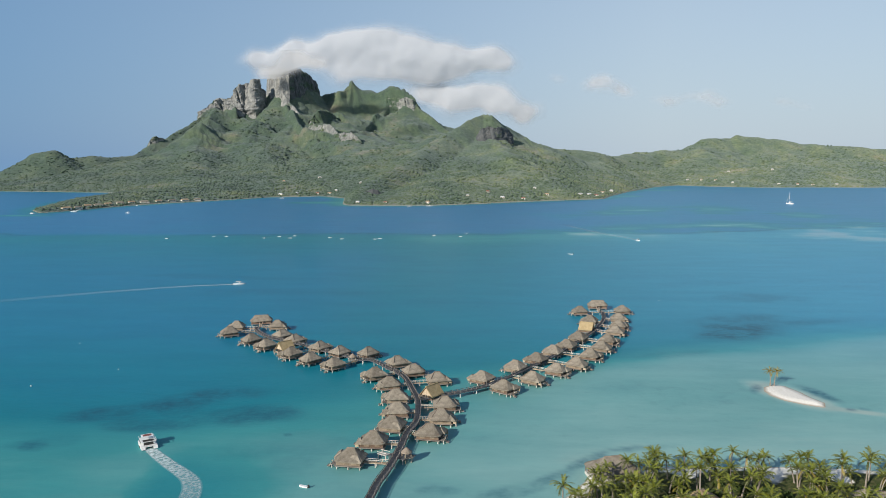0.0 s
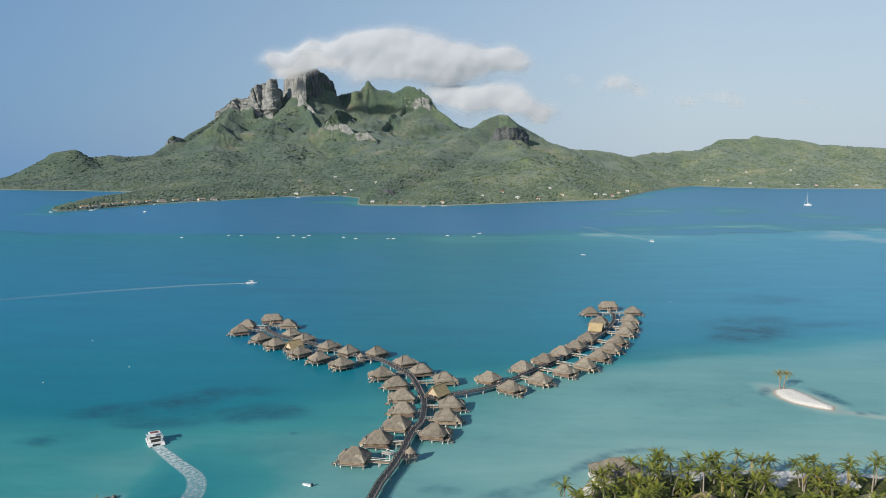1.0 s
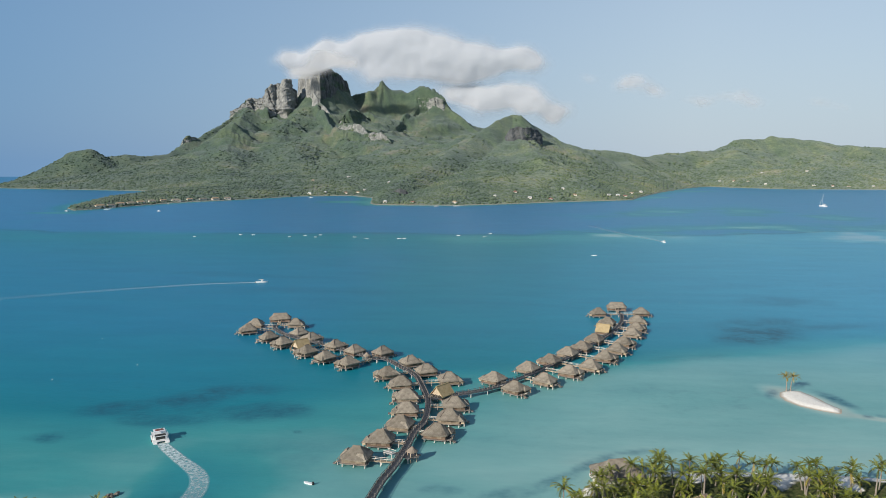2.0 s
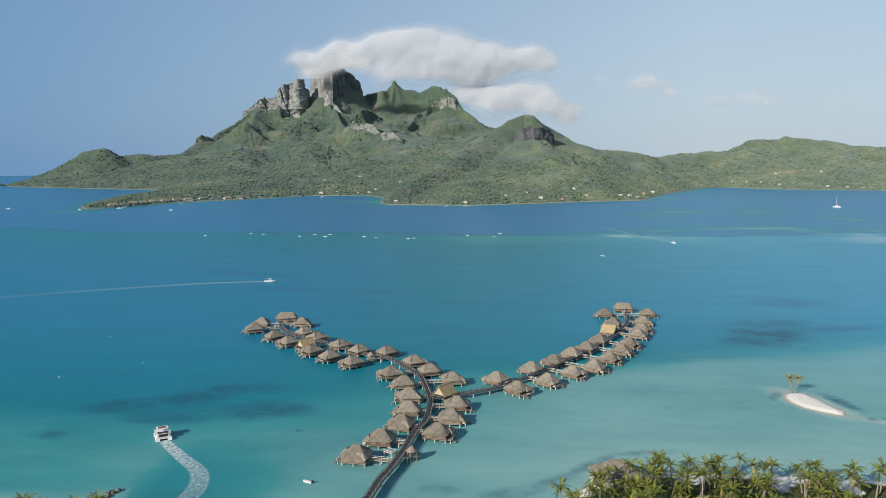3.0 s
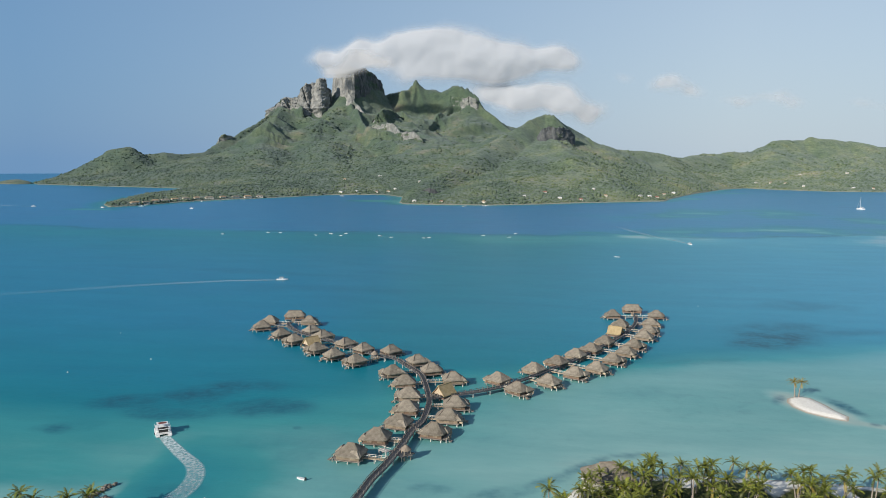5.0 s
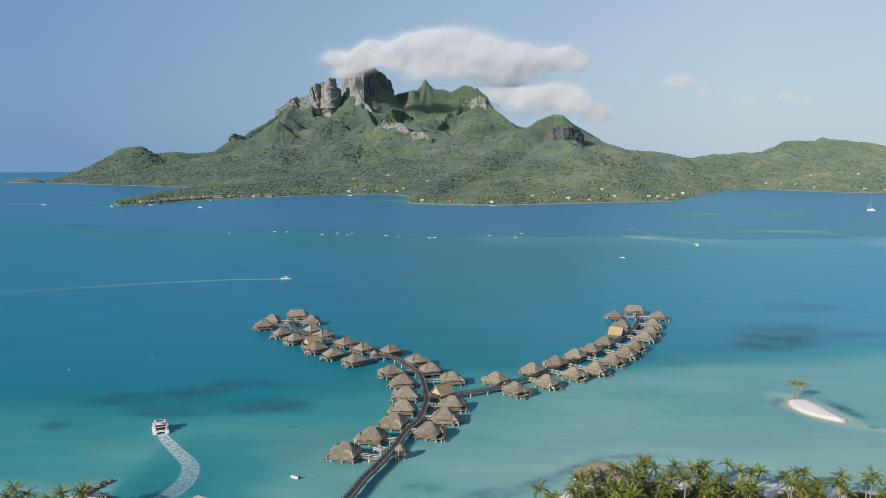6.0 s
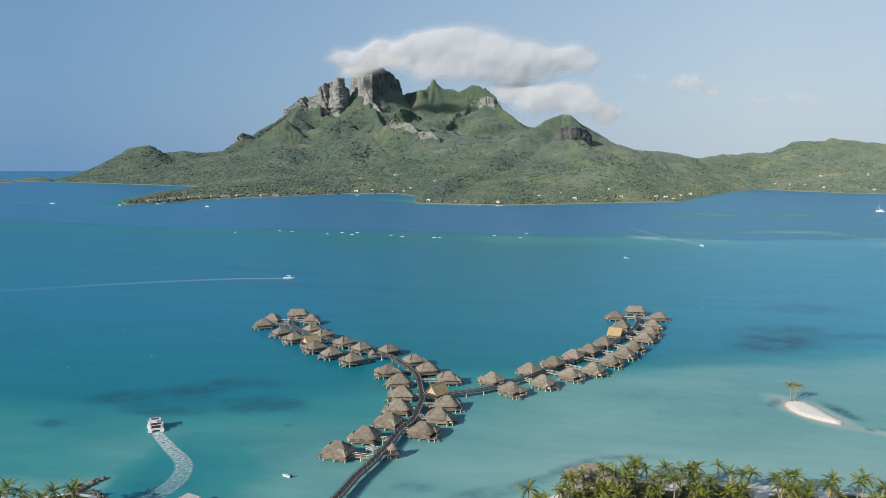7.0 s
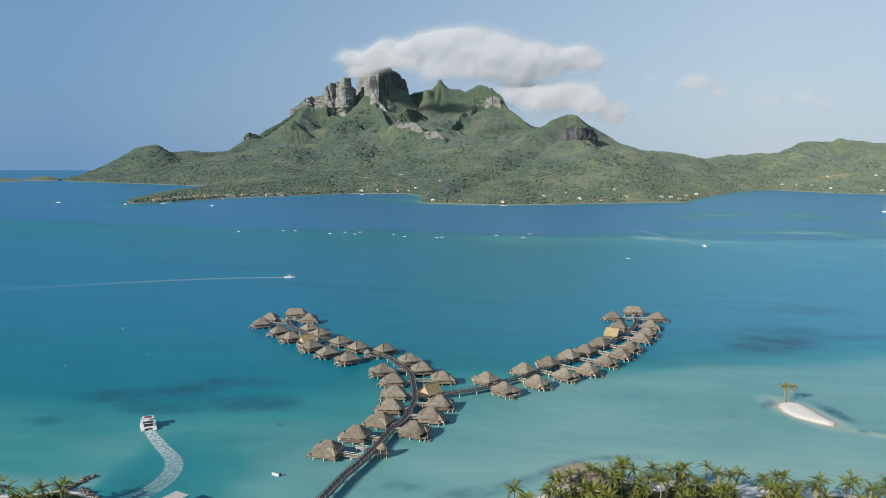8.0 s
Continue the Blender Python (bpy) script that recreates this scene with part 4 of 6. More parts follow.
# ---- boardwalk ----
def smooth_line(line, gap):
    """Even steps along a rounded polyline."""
    pts = [Vector((*p, 0)) for p in line]
    out = []
    for i in range(len(pts) - 1):
        a, b, c, d = pts[max(i - 1, 0)], pts[i], pts[i + 1], pts[min(i + 2, len(pts) - 1)]
        for k in range(12):
            t = k / 12
            out.append(0.5 * (2 * b + (c - a) * t + (2 * a - 5 * b + 4 * c - d) * t * t + (3 * b - a - 3 * c + d) * t ** 3))
    out.append(pts[-1])
    even, left = [out[0]], 0.0
    for a, b in zip(out[:-1], out[1:]):
        left += (b - a).length
        if left >= gap:
            even.append(b)
            left = 0.0
    return even


def ribbon(bm, pts, half, z0, z1, offset=0.0):
    """A bar of rectangular section that follows pts."""
    rows = []
    for i, p in enumerate(pts):
        d = (pts[min(i + 1, len(pts) - 1)] - pts[max(i - 1, 0)]).normalized()
        n = Vector((d.y, -d.x, 0))
        c = p + n * offset
        rows.append([bm.verts.new((*(c + n * s)[:2], z)) for s, z in ((-half, z0), (half, z0), (half, z1), (-half, z1))])
    for a, b in zip(rows[:-1], rows[1:]):
        for i in range(4):
            bm.faces.new((a[i], a[(i + 1) % 4], b[(i + 1) % 4], b[i]))
    bm.faces.new(rows[0][::-1])
    bm.faces.new(rows[-1])
    return bm


def boardwalk(line, half, label):
    pier = tagged(new("boardwalk"), label, "pier")
    pts = smooth_line(line, 2.4)
    part("deck", ribbon(bmesh.new(), pts, half, 1.75, 2.0), DARK_WOOD, pier)
    post = bmesh.new()
    box(post, -0.10, -0.10, 2.0, 0.10, 0.10, 3.1, 0.02)
    pile = tube(bmesh.new(), (0, 0, -1.2), (0, 0, 1.77), 0.2, 0.2, 8)
    post_me = part("post", post, DECK_WOOD, pier)
    pile_me = part("support_post", pile, CONCRETE, pier)
    first = True
    for s in (-1, 1):
        part("handrail", ribbon(bmesh.new(), pts, 0.07, 2.95, 3.05, s * (half - 0.12)), DARK_WOOD, pier)
        part("handrail", ribbon(bmesh.new(), pts, 0.05, 2.47, 2.55, s * (half - 0.12)), DECK_WOOD, pier)
        part("kerb_beam", ribbon(bmesh.new(), pts, 0.10, 1.7, 2.15, s * (half + 0.08)), DARK_WOOD, pier)
        for i, p in enumerate(pts):
            d = (pts[min(i + 1, len(pts) - 1)] - pts[max(i - 1, 0)]).normalized()
            n = Vector((d.y, -d.x, 0)) * s * (half - 0.12)
            for src, every in ((post_me, 1), (pile_me, 3)):
                if i % every == 0:
                    ob = src.copy() if not (first and i == 0) else src
                    if ob is not src:
                        scene.collection.objects.link(ob)
                    ob.matrix_basis = Matrix.Translation((p.x + n.x, p.y + n.y, 0))
            first = first and i != 0
    return pier


boardwalk(WEST_WALK, 1.05, "curving dark timber boardwalk on piles between the bungalows")
boardwalk(EAST_WALK, 1.05, "branching timber boardwalk on piles with slender handrails")


def footbridge(a, b):
    thing = tagged(new("footbridge"), "short timber footbridge from boardwalk to bungalow", "footbridge", "footbridges to the bungalows")
    pts = [Vector((*a, 0)).lerp(Vector((*b, 0)), f) for f in (0, 0.25, 0.5, 0.75, 1)]
    part("deck", ribbon(bmesh.new(), pts, 0.75, 1.3, 1.5), WOOD_PALE, thing)
    for s in (-1, 1):
        part("handrail", ribbon(bmesh.new(), pts, 0.06, 2.4, 2.5, s * 0.68), CANVAS, thing)
        d = (pts[-1] - pts[0]).normalized()
        n = Vector((d.y, -d.x, 0)) * s * 0.68
        bm = bmesh.new()
        for p in pts:
            q = p + n
            box(bm, q.x - 0.06, q.y - 0.06, 1.48, q.x + 0.06, q.y + 0.06, 2.45)
        part("balusters", bm, WOOD_PALE, thing)
        q = pts[2] + n
        part("support_post", tube(bmesh.new(), (q.x, q.y, -1.2), (q.x, q.y, 1.32), 0.16, 0.16, 8), CONCRETE, thing)
    return thing


for line, spots, half in ((WEST_WALK, WEST, 1.3), (EAST_WALK, EAST, 1.15)):
    for x, y in spots:
        d, (qx, qy) = nearest_on(line, x, y)
        if d > 6.5:
            u = Vector((x - qx, y - qy)) / d
            footbridge((qx + u.x * half, qy + u.y * half), (x - u.x * 4.1, y - u.y * 4.1))


# ---- the near palm islets ----
# a clearing of bare sand between the palms
GAP = (89.8, 240.0, 0.268)
# smaller open patches of sand, and the houses that stand clear of the palms: x, y, radius
SANDY = [(61.7, 233.1, 4.0), (66.2, 238.8, 4.0), (106.0, 235.0, 4.0), (108.0, 230.9, 4.0)]
HOUSED = [(59.5, 208.5, 6.6), (69.0, 206.0, 4.4), (108.0, 211.0, 7.4), (51.7, 206.0, 3.0)]


def sand_ground(name, outline, label, height=1.1, seed=71, slope=9.0, gap=1.6, green=1.0):
    """Low sand land inside an outline, rising gently from the water."""
    xs = [p[0] for p in outline]
    ys = [p[1] for p in outline]
    gx, gy = np.arange(min(xs) - 6, max(xs) + 6, gap), np.arange(min(ys) - 6, max(ys) + 6, gap)
    X, Y = np.meshgrid(gx, gy)
    d, = near_line(X, Y, outline + outline[:1])
    d = np.where(inside(X, Y, outline), d, -d) + 3.0 * (fractal(X, Y, 14, 3, seed) - 0.5)
    Z = height * step(d, -1.0, slope) + 0.35 * (fractal(X, Y, 9, 3, seed + 4) - 0.5) * step(d, 2, slope) - 0.25 * (1 - step(d, -4, 0.5))
    n, k = X.shape
    i = np.arange(n * k).reshape(n, k)
    quads = np.stack([i[:-1, :-1], i[:-1, 1:], i[1:, 1:], i[1:, :-1]], -1).reshape(-1, 4)
    dz = d.reshape(-1)[quads].max(1)
    ob = mesh_object(name, np.stack([X, Y, Z], -1).reshape(-1, 3).tolist(), quads[dz > -5].tolist(), GROUND, smooth=True)
    at = ob.data.attributes.new("inland", "FLOAT", "POINT")
    for x, y, radius in SANDY:
        d = d * (1 - 0.9 * np.exp(-(np.hypot(X - x, Y - y) / radius) ** 4))
    at.data.foreach_set("value", (green * d * (1 - 0.85 * np.exp(-((X - GAP[0] - (Y - GAP[1]) * GAP[2]) / 4.5) ** 2 - ((Y - 236) / 16) ** 4))).reshape(-1).astype(np.float32))
    return tagged(ob, label, "ground", kind="structure")


def ground_material():
    """Coral sand with grass and leaf litter away from the water's edge."""
    m, nt, bsdf = nodes_of("sand_and_grass")
    geo = nt.nodes.new("ShaderNodeNewGeometry")
    inland = nt.nodes.new("ShaderNodeAttribute")
    inland.attribute_name = "inland"
    broad = node(nt, "ShaderNodeTexNoise", Scale=0.09, Detail=5.0, Roughness=0.6)
    fine = node(nt, "ShaderNodeTexNoise", Scale=1.2, Detail=4.0, Roughness=0.65)
    for n in (broad, fine):
        nt.links.new(geo.outputs["Position"], n.inputs["Vector"])
    sand = ramp(nt, fine.outputs[0], ((0.3, (0.70, 0.66, 0.58)), (0.7, (0.86, 0.83, 0.76))))
    grass = ramp(nt, fine.outputs[0], ((0.3, (0.03, 0.05, 0.015)), (0.5, (0.07, 0.085, 0.03)), (0.75, (0.16, 0.13, 0.07))))
    wet = ramp(nt, inland.outputs["Fac"], ((0.0, (0.55, 0.5, 0.44)), (0.3, (1, 1, 1))))
    sand = blend(nt, 1.0, sand, wet, "MULTIPLY")
    mul = nt.nodes.new("ShaderNodeMath")
    mul.operation = "MULTIPLY_ADD"
    nt.links.new(inland.outputs["Fac"], mul.inputs[0])
    mul.inputs[1].default_value = 0.06
    half = nt.nodes.new("ShaderNodeMath")
    half.operation = "MULTIPLY"
    half.inputs[1].default_value = 0.6
    nt.links.new(broad.outputs[0], half.inputs[0])
    nt.links.new(half.outputs[0], mul.inputs[2])
    fac = ramp(nt, mul.outputs[0], ((0.50, (0, 0, 0)), (0.64, (1, 1, 1))))
    nt.links.new(blend(nt, fac, sand, grass), bsdf.inputs["Base Color"])
    bsdf.inputs["Roughness"].default_value = 0.95
    bsdf.inputs["Specular IOR Level"].default_value = 0.1
    b = node(nt, "ShaderNodeBump", Strength=0.6, Distance=0.15)
    nt.links.new(fine.outputs[0], b.inputs["Height"])
    nt.links.new(b.outputs[0], bsdf.inputs["Normal"])
    return m


GROUND = ground_material()
sand_ground("ground", BEACH + [(240, 140), (6, 140)], "white coral sand islet with grass under coconut palms")
sand_ground("ground", [(-150, 150), (-80, 150), (-92, 186), (-101, 193), (-112, 196), (-122, 190), (-150, 186)], "sandy islet tip with palms and boulders", seed=77, green=2.5)
sand_ground("ground", [(117.6, 326.0), (119.0, 331.0), (123.0, 334.6), (127.8, 334.0), (130.0, 326), (132.0, 318), (134.8, 310.8), (132.6, 306.0), (127.0, 309), (121.5, 314.0), (118.2, 320.5)],
            "tiny bare white sand islet in the lagoon", height=0.8, seed=83, slope=4.0, gap=0.6, green=0.25)


# ---- coconut palms ----
def frond_mesh(name, droop, length, seed, leaflets=13):
    """A feathered palm leaf that starts at the origin and arches towards +x."""
    rnd = random.Random(seed)
    verts, faces = [], []
    spine = []
    ang = droop[0]
    p = Vector((0, 0, 0))
    for i in range(leaflets + 1):
        spine.append(p.copy())
        ang += (droop[1] - droop[0]) / leaflets
        p = p + Vector((math.cos(ang), 0, math.sin(ang))) * length / leaflets
    for i in range(leaflets):
        a, b = spine[i], spine[i + 1]
        w = 0.07 * (1 - i / leaflets) + 0.02
        k = len(verts)
        verts += [a + Vector((0, -w, 0)), a + Vector((0, w, 0)), b + Vector((0, w * 0.8, 0)), b + Vector((0, -w * 0.8, 0))]
        faces.append((k, k + 1, k + 2, k + 3))
        if i < 1:
            continue
        f = i / leaflets
        size = length * 0.19 * (math.sin(math.pi * (0.12 + 0.8 * f)) ** 0.7) * rnd.uniform(0.85, 1.1)
        d = (b - a).normalized()
        for s in (-1, 1):
            tip = a + d * size * 0.75 + Vector((0, s * size * 0.85, -size * rnd.uniform(0.25, 0.6)))
            mid = (a + tip) / 2 + Vector((0, 0, size * 0.1))
            wide = d * length * 0.036
            k = len(verts)
            verts += [a, a + d * length / leaflets * 0.75, mid + wide, tip, mid - wide * 0.4]
            faces.append((k, k + 1, k + 2, k + 4) if s > 0 else (k, k + 4, k + 2, k + 1))
            faces.append((k + 4, k + 2, k + 3) if s > 0 else (k + 4, k + 3, k + 2))
    me = bpy.data.meshes.new(name)
    me.from_pydata([tuple(v) for v in verts], [], faces)
    me.update()
    return me


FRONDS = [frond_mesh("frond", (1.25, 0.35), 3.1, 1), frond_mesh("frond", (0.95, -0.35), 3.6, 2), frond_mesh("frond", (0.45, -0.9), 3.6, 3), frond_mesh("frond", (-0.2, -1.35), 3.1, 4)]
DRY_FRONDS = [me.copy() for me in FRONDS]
# the two lower tiers of fronds take the darkened colour
for me, leaf in zip(FRONDS, (FROND, FROND, FROND_SHADED, FROND_SHADED)):
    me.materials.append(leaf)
for me in DRY_FRONDS:
    me.materials.append(FROND_DRY)


def palm_tree(height, lean, seed, dry=False, scale=1.0):
    """A coconut palm: ringed leaning trunk and a head of arching leaves."""
    rnd = random.Random(seed)
    tree = new("palm_tree")
    bm = bmesh.new()
    rings = []
    n = 9
    for i in range(n + 1):
        f = i / n
        c = Vector((lean * f * f, lean * 0.3 * math.sin(2 * f), height * f - 0.5 * (1 - f)))
        r = 0.26 - 0.13 * f + 0.14 * (1 - f) ** 6 + 0.015 * (i % 2)
        rings.append([bm.verts.new(c + Vector((r * math.cos(a), r * math.sin(a), 0))) for a in (k * math.tau / 7 for k in range(7))])
    for a, b in zip(rings[:-1], rings[1:]):
        for k in range(7):
            bm.faces.new((a[k], a[(k + 1) % 7], b[(k + 1) % 7], b[k]))
    bm.faces.new(rings[-1])
    part("trunk", bm, PALM_BARK, tree, smooth=True)
    top = Vector((lean, lean * 0.3 * math.sin(2), height))
    bm = bmesh.new()
    for k in range(6):
        got = bmesh.ops.create_icosphere(bm, subdivisions=1, radius=0.16)["verts"]
        bmesh.ops.translate(bm, verts=got, vec=top + Vector((0.3 * math.cos(k * 1.05), 0.3 * math.sin(k * 1.05), -0.2)))
    part("coconut_cluster", bm, PALM_BARK, tree, "brown coconuts under the leaves")
    count = 17
    for k in range(count):
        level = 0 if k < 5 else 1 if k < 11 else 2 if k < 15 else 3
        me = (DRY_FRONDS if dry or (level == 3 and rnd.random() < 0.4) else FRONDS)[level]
        ob = new("frond", me)
        ob.parent = tree
        s = rnd.uniform(0.85, 1.12) * scale
        ob.matrix_basis = Matrix.Translation(top) @ pose(0, 0, 0, rnd.uniform(-14, 14), rnd.uniform(-12, 12), k * 137.5 + rnd.uniform(-12, 12)) @ Matrix.Scale(s, 4)
    return tree


PALM_STOCK = [palm_tree(h, l, s) for h, l, s in ((7.7, 0.8, 1), (6.7, 1.6, 2), (8.5, 0.5, 3), (5.9, 1.1, 4), (7.3, 2.0, 5))]
for tree in PALM_STOCK:
    tagged(tree, "tall coconut palm with sunlit green feathery leaves on sand", "palm tree", "coconut palms on the islet")
ROW_A = [(21.0, 203.3), (24.4, 202.4), (27.6, 200.5), (29.6, 211.1), (31.8, 204.7), (33.7, 215.7), (36.4, 222.2), (35.6, 206.0), (42.3, 221.5), (40.7, 214.1), (39.5, 202.6),
         (47.1, 217.3), (51.4, 232.0), (46.6, 208.6), (51.3, 222.5), (55.1, 228.6), (53.9, 213.4), (59.9, 227.5), (62.2, 221.5), (66.9, 232.9), (70.6, 229.7), (66.9, 218.3), (71.3, 219.8)]
ROW_B = [(65.7, 205.2), (70.0, 213.3), (76.0, 236.7), (78.5, 231.0), (73.7, 226.0), (72.6, 206.0), (78.3, 224.5), (77.2, 217.0), (84.3, 234.8), (82.1, 227.5), (79.2, 211.0), (86.3, 224.0), (81.2, 205.5),
         (92.7, 228.4), (95.7, 231.8), (91.0, 221.1), (87.3, 206.8), (97.5, 225.6), (101.1, 230.8), (98.9, 219.3), (91.5, 212.9), (103.9, 222.8), (105.7, 226.8), (95.8, 207.3)]
ROW_C = [(108.8, 230.2), (112.2, 226.0), (115.3, 230.8), (104.4, 213.5), (113.2, 219.1), (118.7, 222.0), (99.6, 203.5), (121.0, 228.5), (126.0, 224.0), (119.5, 212.0), (89.5, 201.0), (111.5, 206.5)]
LEFT_PALMS = [(-115.4, 177.3), (-110.9, 175.2), (-106.8, 173.7), (-105.9, 181.2), (-103.4, 183.7), (-100.4, 179.3), (-117.5, 173.7), (-113.0, 168.0), (-121.0, 179.0), (-126.0, 172.0)]
rnd = random.Random(12)
spots = [(32.0, 213.5), (35.6, 212.0), (39.6, 212.8), (43.6, 214.8), (47.6, 219.0), (28.5, 211.0)] + ROW_A + ROW_B + ROW_C + LEFT_PALMS
tries = 0
while len(spots) < 224 and tries < 4000:
    tries += 1
    x, y = rnd.uniform(12, 140), rnd.uniform(182, 236)
    open_sand = abs(x - 88.5) < 3.2 and y > 214 or y > 231 + 0.03 * (x - 60) or x < 27 + (y - 195) * 0.6 or math.hypot(x - 38.6, y - 230.0) < 7.5
    if not open_sand and all(math.hypot(x - a, y - b) > 3.0 for a, b in spots):
        spots.append((x, y))
spots = [(x, y) for x, y in spots if not (204 < y and abs(x - GAP[0] - (y - GAP[1]) * GAP[2]) < 4.0)]
spots = [(x, y) for x, y in spots if all(math.hypot(x - a, y - b) > 0.75 * radius for a, b, radius in SANDY) and all(math.hypot(x - a, y - b) > radius for a, b, radius in HOUSED)]
PALM_LIFT = 0.5
for i, (x, y) in enumerate(spots):
    pick = rnd.randrange(len(PALM_STOCK))
    s = rnd.uniform(0.88, 1.12)
    m = pose(x, y, PALM_LIFT, 0, 0, rnd.uniform(0, 360)) @ Matrix.Scale(s, 4)
    if i < len(PALM_STOCK):
        PALM_STOCK[i].matrix_world = m
    else:
        tree = copy_thing(PALM_STOCK[pick], m)
        tree.scale = (s, s, s)
for x, y, lean, turn in ((121.6, 333.4, -0.9, 20), (123.0, 332.6, 0.9, -10)):
    tree = palm_tree(6.2, lean, 40 + turn, dry=True, scale=0.9)
    tree.matrix_world = pose(x, y, 0.6, 0, 0, turn)
    tagged(tree, "slender palm with yellowing leaves on the bare sand islet", "palm tree", "palms of the sand islet")


def shrub(seed, radius):
    """A rounded bush of many small leaf clumps."""
    rs = np.random.RandomState(seed)
    verts, faces = [], []
    for _ in range(150):
        v = rs.normal(size=3)
        v /= np.linalg.norm(v)
        c = v * radius * rs.uniform(0.6, 1.0) * np.array([1, 1, 0.75]) + np.array([0, 0, radius * 0.62])
        if c[2] < 0:
            continue
        u = rs.normal(size=(3, 3)) * 0.30
        k = len(verts)
        verts += [tuple(c + u[0]), tuple(c + u[1]), tuple(c + u[2]), tuple(c - u[0])]
        faces += [(k, k + 1, k + 2), (k, k + 2, k + 3), (k + 1, k + 3, k + 2)]
    return verts, faces


for i, (x, y, r) in enumerate(((92.0, 216.5, 2.4), (99.5, 210.5, 2.6), (43.0, 210.0, 2.2), (58.0, 217.0, 2.0), (36.0, 199.0, 2.4), (73.0, 221.5, 1.8), (116, 224, 2.0), (86, 217, 1.8), (49, 203.5, 2.3),
                               (64.5, 214.5, 2.4), (106, 221, 1.6), (28, 206.5, 1.8), (-109, 186, 1.8), (-118, 183, 2.0), (-98, 186, 1.6), (69, 224.5, 1.5), (23, 197.5, 1.9), (82, 220.5, 1.7))):
    bush = mesh_object("shrub", *shrub(90 + i, r), BUSH)
    bush.matrix_world = pose(x, y, 0.85)
    tagged(bush, "dense dark green beach shrub under the palms", "shrub", "shrubs under the palms")
    for k in range(4):
        bx, by = rnd.uniform(26, 130), rnd.uniform(184, 221)
        if bx > 27 + (by - 195) * 0.6 and abs(bx - 88.5) > 3.5 and math.hypot(bx - 38.6, by - 227.6) > 12:
            copy_thing(bush, pose(bx, by, 0.8, 0, 0, rnd.uniform(0, 360)))


# ---- resort roofs among the palms ----
def pavilion(x, y, turn, hx, hy, ridge, z0, z1, thatch, label):
    """A roofed hall on posts."""
    hall = new("pavilion")
    roof = hip_roof("roof", hx, hy, ridge, z0, z1, thatch, hall, seed=int(x) + 9)
    part("ridge_cap", boxed(-ridge - 0.2, -0.25, z1 - 0.12, ridge + 0.2, 0.25, z1 + 0.16, 0.08), RIDGE, roof)
    part("floor_slab", boxed(-hx + 0.7, -hy + 0.7, 0.3, hx - 0.7, hy - 0.7, 1.25, 0.05), CONCRETE, hall)
    part("wall", boxed(-hx + 1.4, hy - 1.6, 1.25, hx - 1.4, hy - 1.4, z0 + 0.3), WOOD_WALL, hall)
    for sx in (-1, -0.33, 0.33, 1):
        for sy in (-1, 1):
            cx, cy = sx * (hx - 1.0), sy * (hy - 1.0)
            part("support_post", tube(bmesh.new(), (cx, cy, 1.2), (cx, cy, z0 + 0.4), 0.16, 0.14, 8), WOOD_WALL, hall)
    hall.matrix_world = pose(x, y, 0, 0, 0, turn)
    return tagged(hall, label, "pavilion")


pavilion(38.6, 230.0, 14, 7.6, 6.2, 2.6, 3.8, 7.6, THATCH, "large pale thatched beach pavilion half hidden by palms")
pavilion(59.5, 207.5, 20, 6.0, 5.0, 0.8, 4.0, 7.4, ROOF_TAN, "tan shingled hip roof house among the palms")
pavilion(69.0, 205.0, 20, 5.0, 4.4, 0.8, 3.6, 6.6, ROOF_TAN, "tan shingled hip roof house among the palms")
pavilion(108.0, 210.0, -18, 8.2, 5.2, 3.4, 3.8, 7.2, THATCH, "long grey-brown thatched house among the palms")
pavilion(51.7, 206.0, 30, 2.4, 2.2, 0.4, 3.4, 4.8, CANVAS, "small pale tent-roofed shelter among the palms")
pavilion(79.0, 199.0, -10, 4.4, 3.8, 0.8, 3.6, 6.4, THATCH, "thatched garden house under coconut palms")


# ---- boulder groyne and dock at the left-hand islet ----
def boulder(x, y, z, r, seed):
    rs = random.Random(seed)
    bm = bmesh.new()
    bmesh.ops.create_icosphere(bm, subdivisions=2, radius=r)
    for v in bm.verts:
        v.co *= 0.8 + 0.4 * noise.noise(v.co * (1.2 / r) + Vector((seed, 0, 0)))
        v.co.z *= 0.7
    ob = part("boulder", bm, ROCK)
    ob.matrix_world = pose(x, y, z, rs.uniform(-20, 20), rs.uniform(-20, 20), rs.uniform(0, 360))
    return tagged(ob, "rough brown basalt boulder of the shore groyne", "boulder", "boulders of the groyne")


for i in range(62):
    f = i / 61
    x = -112.5 + 2.0 * f + rnd.uniform(-1.1, 1.1) if i % 3 else -108.5 + 9 * f + rnd.uniform(-0.9, 0.9)
    y = 194.5 + 11.5 * f + rnd.uniform(-0.5, 0.5) if i % 3 else 197.0 - 4.0 * f + rnd.uniform(-0.9, 0.9)
    boulder(x, y, 0.15 + rnd.uniform(0, 0.3), rnd.uniform(0.4, 0.95), i)

dock = new("dock_shelter")
part("roof", boxed(-3.2, -3.6, 3.3, 3.2, 3.6, 3.6, 0.06), CONCRETE, dock, "flat pale grey roof")
part("platform", boxed(-3.6, -6.0, 0.9, 3.6, 4.0, 1.15, 0.05), DARK_WOOD, dock)
for sx in (-2.8, 2.8):
    for sy in (-3.2, 3.2):
        part("support_post", tube(bmesh.new(), (sx, sy, -1.2), (sx, sy, 3.32), 0.14, 0.14, 8), WOOD_PALE, dock)
dock.matrix_world = pose(-73.9, 191.4, 0, 0, 0, -18) @ Matrix.Diagonal((0.8, 0.8, 1, 1))
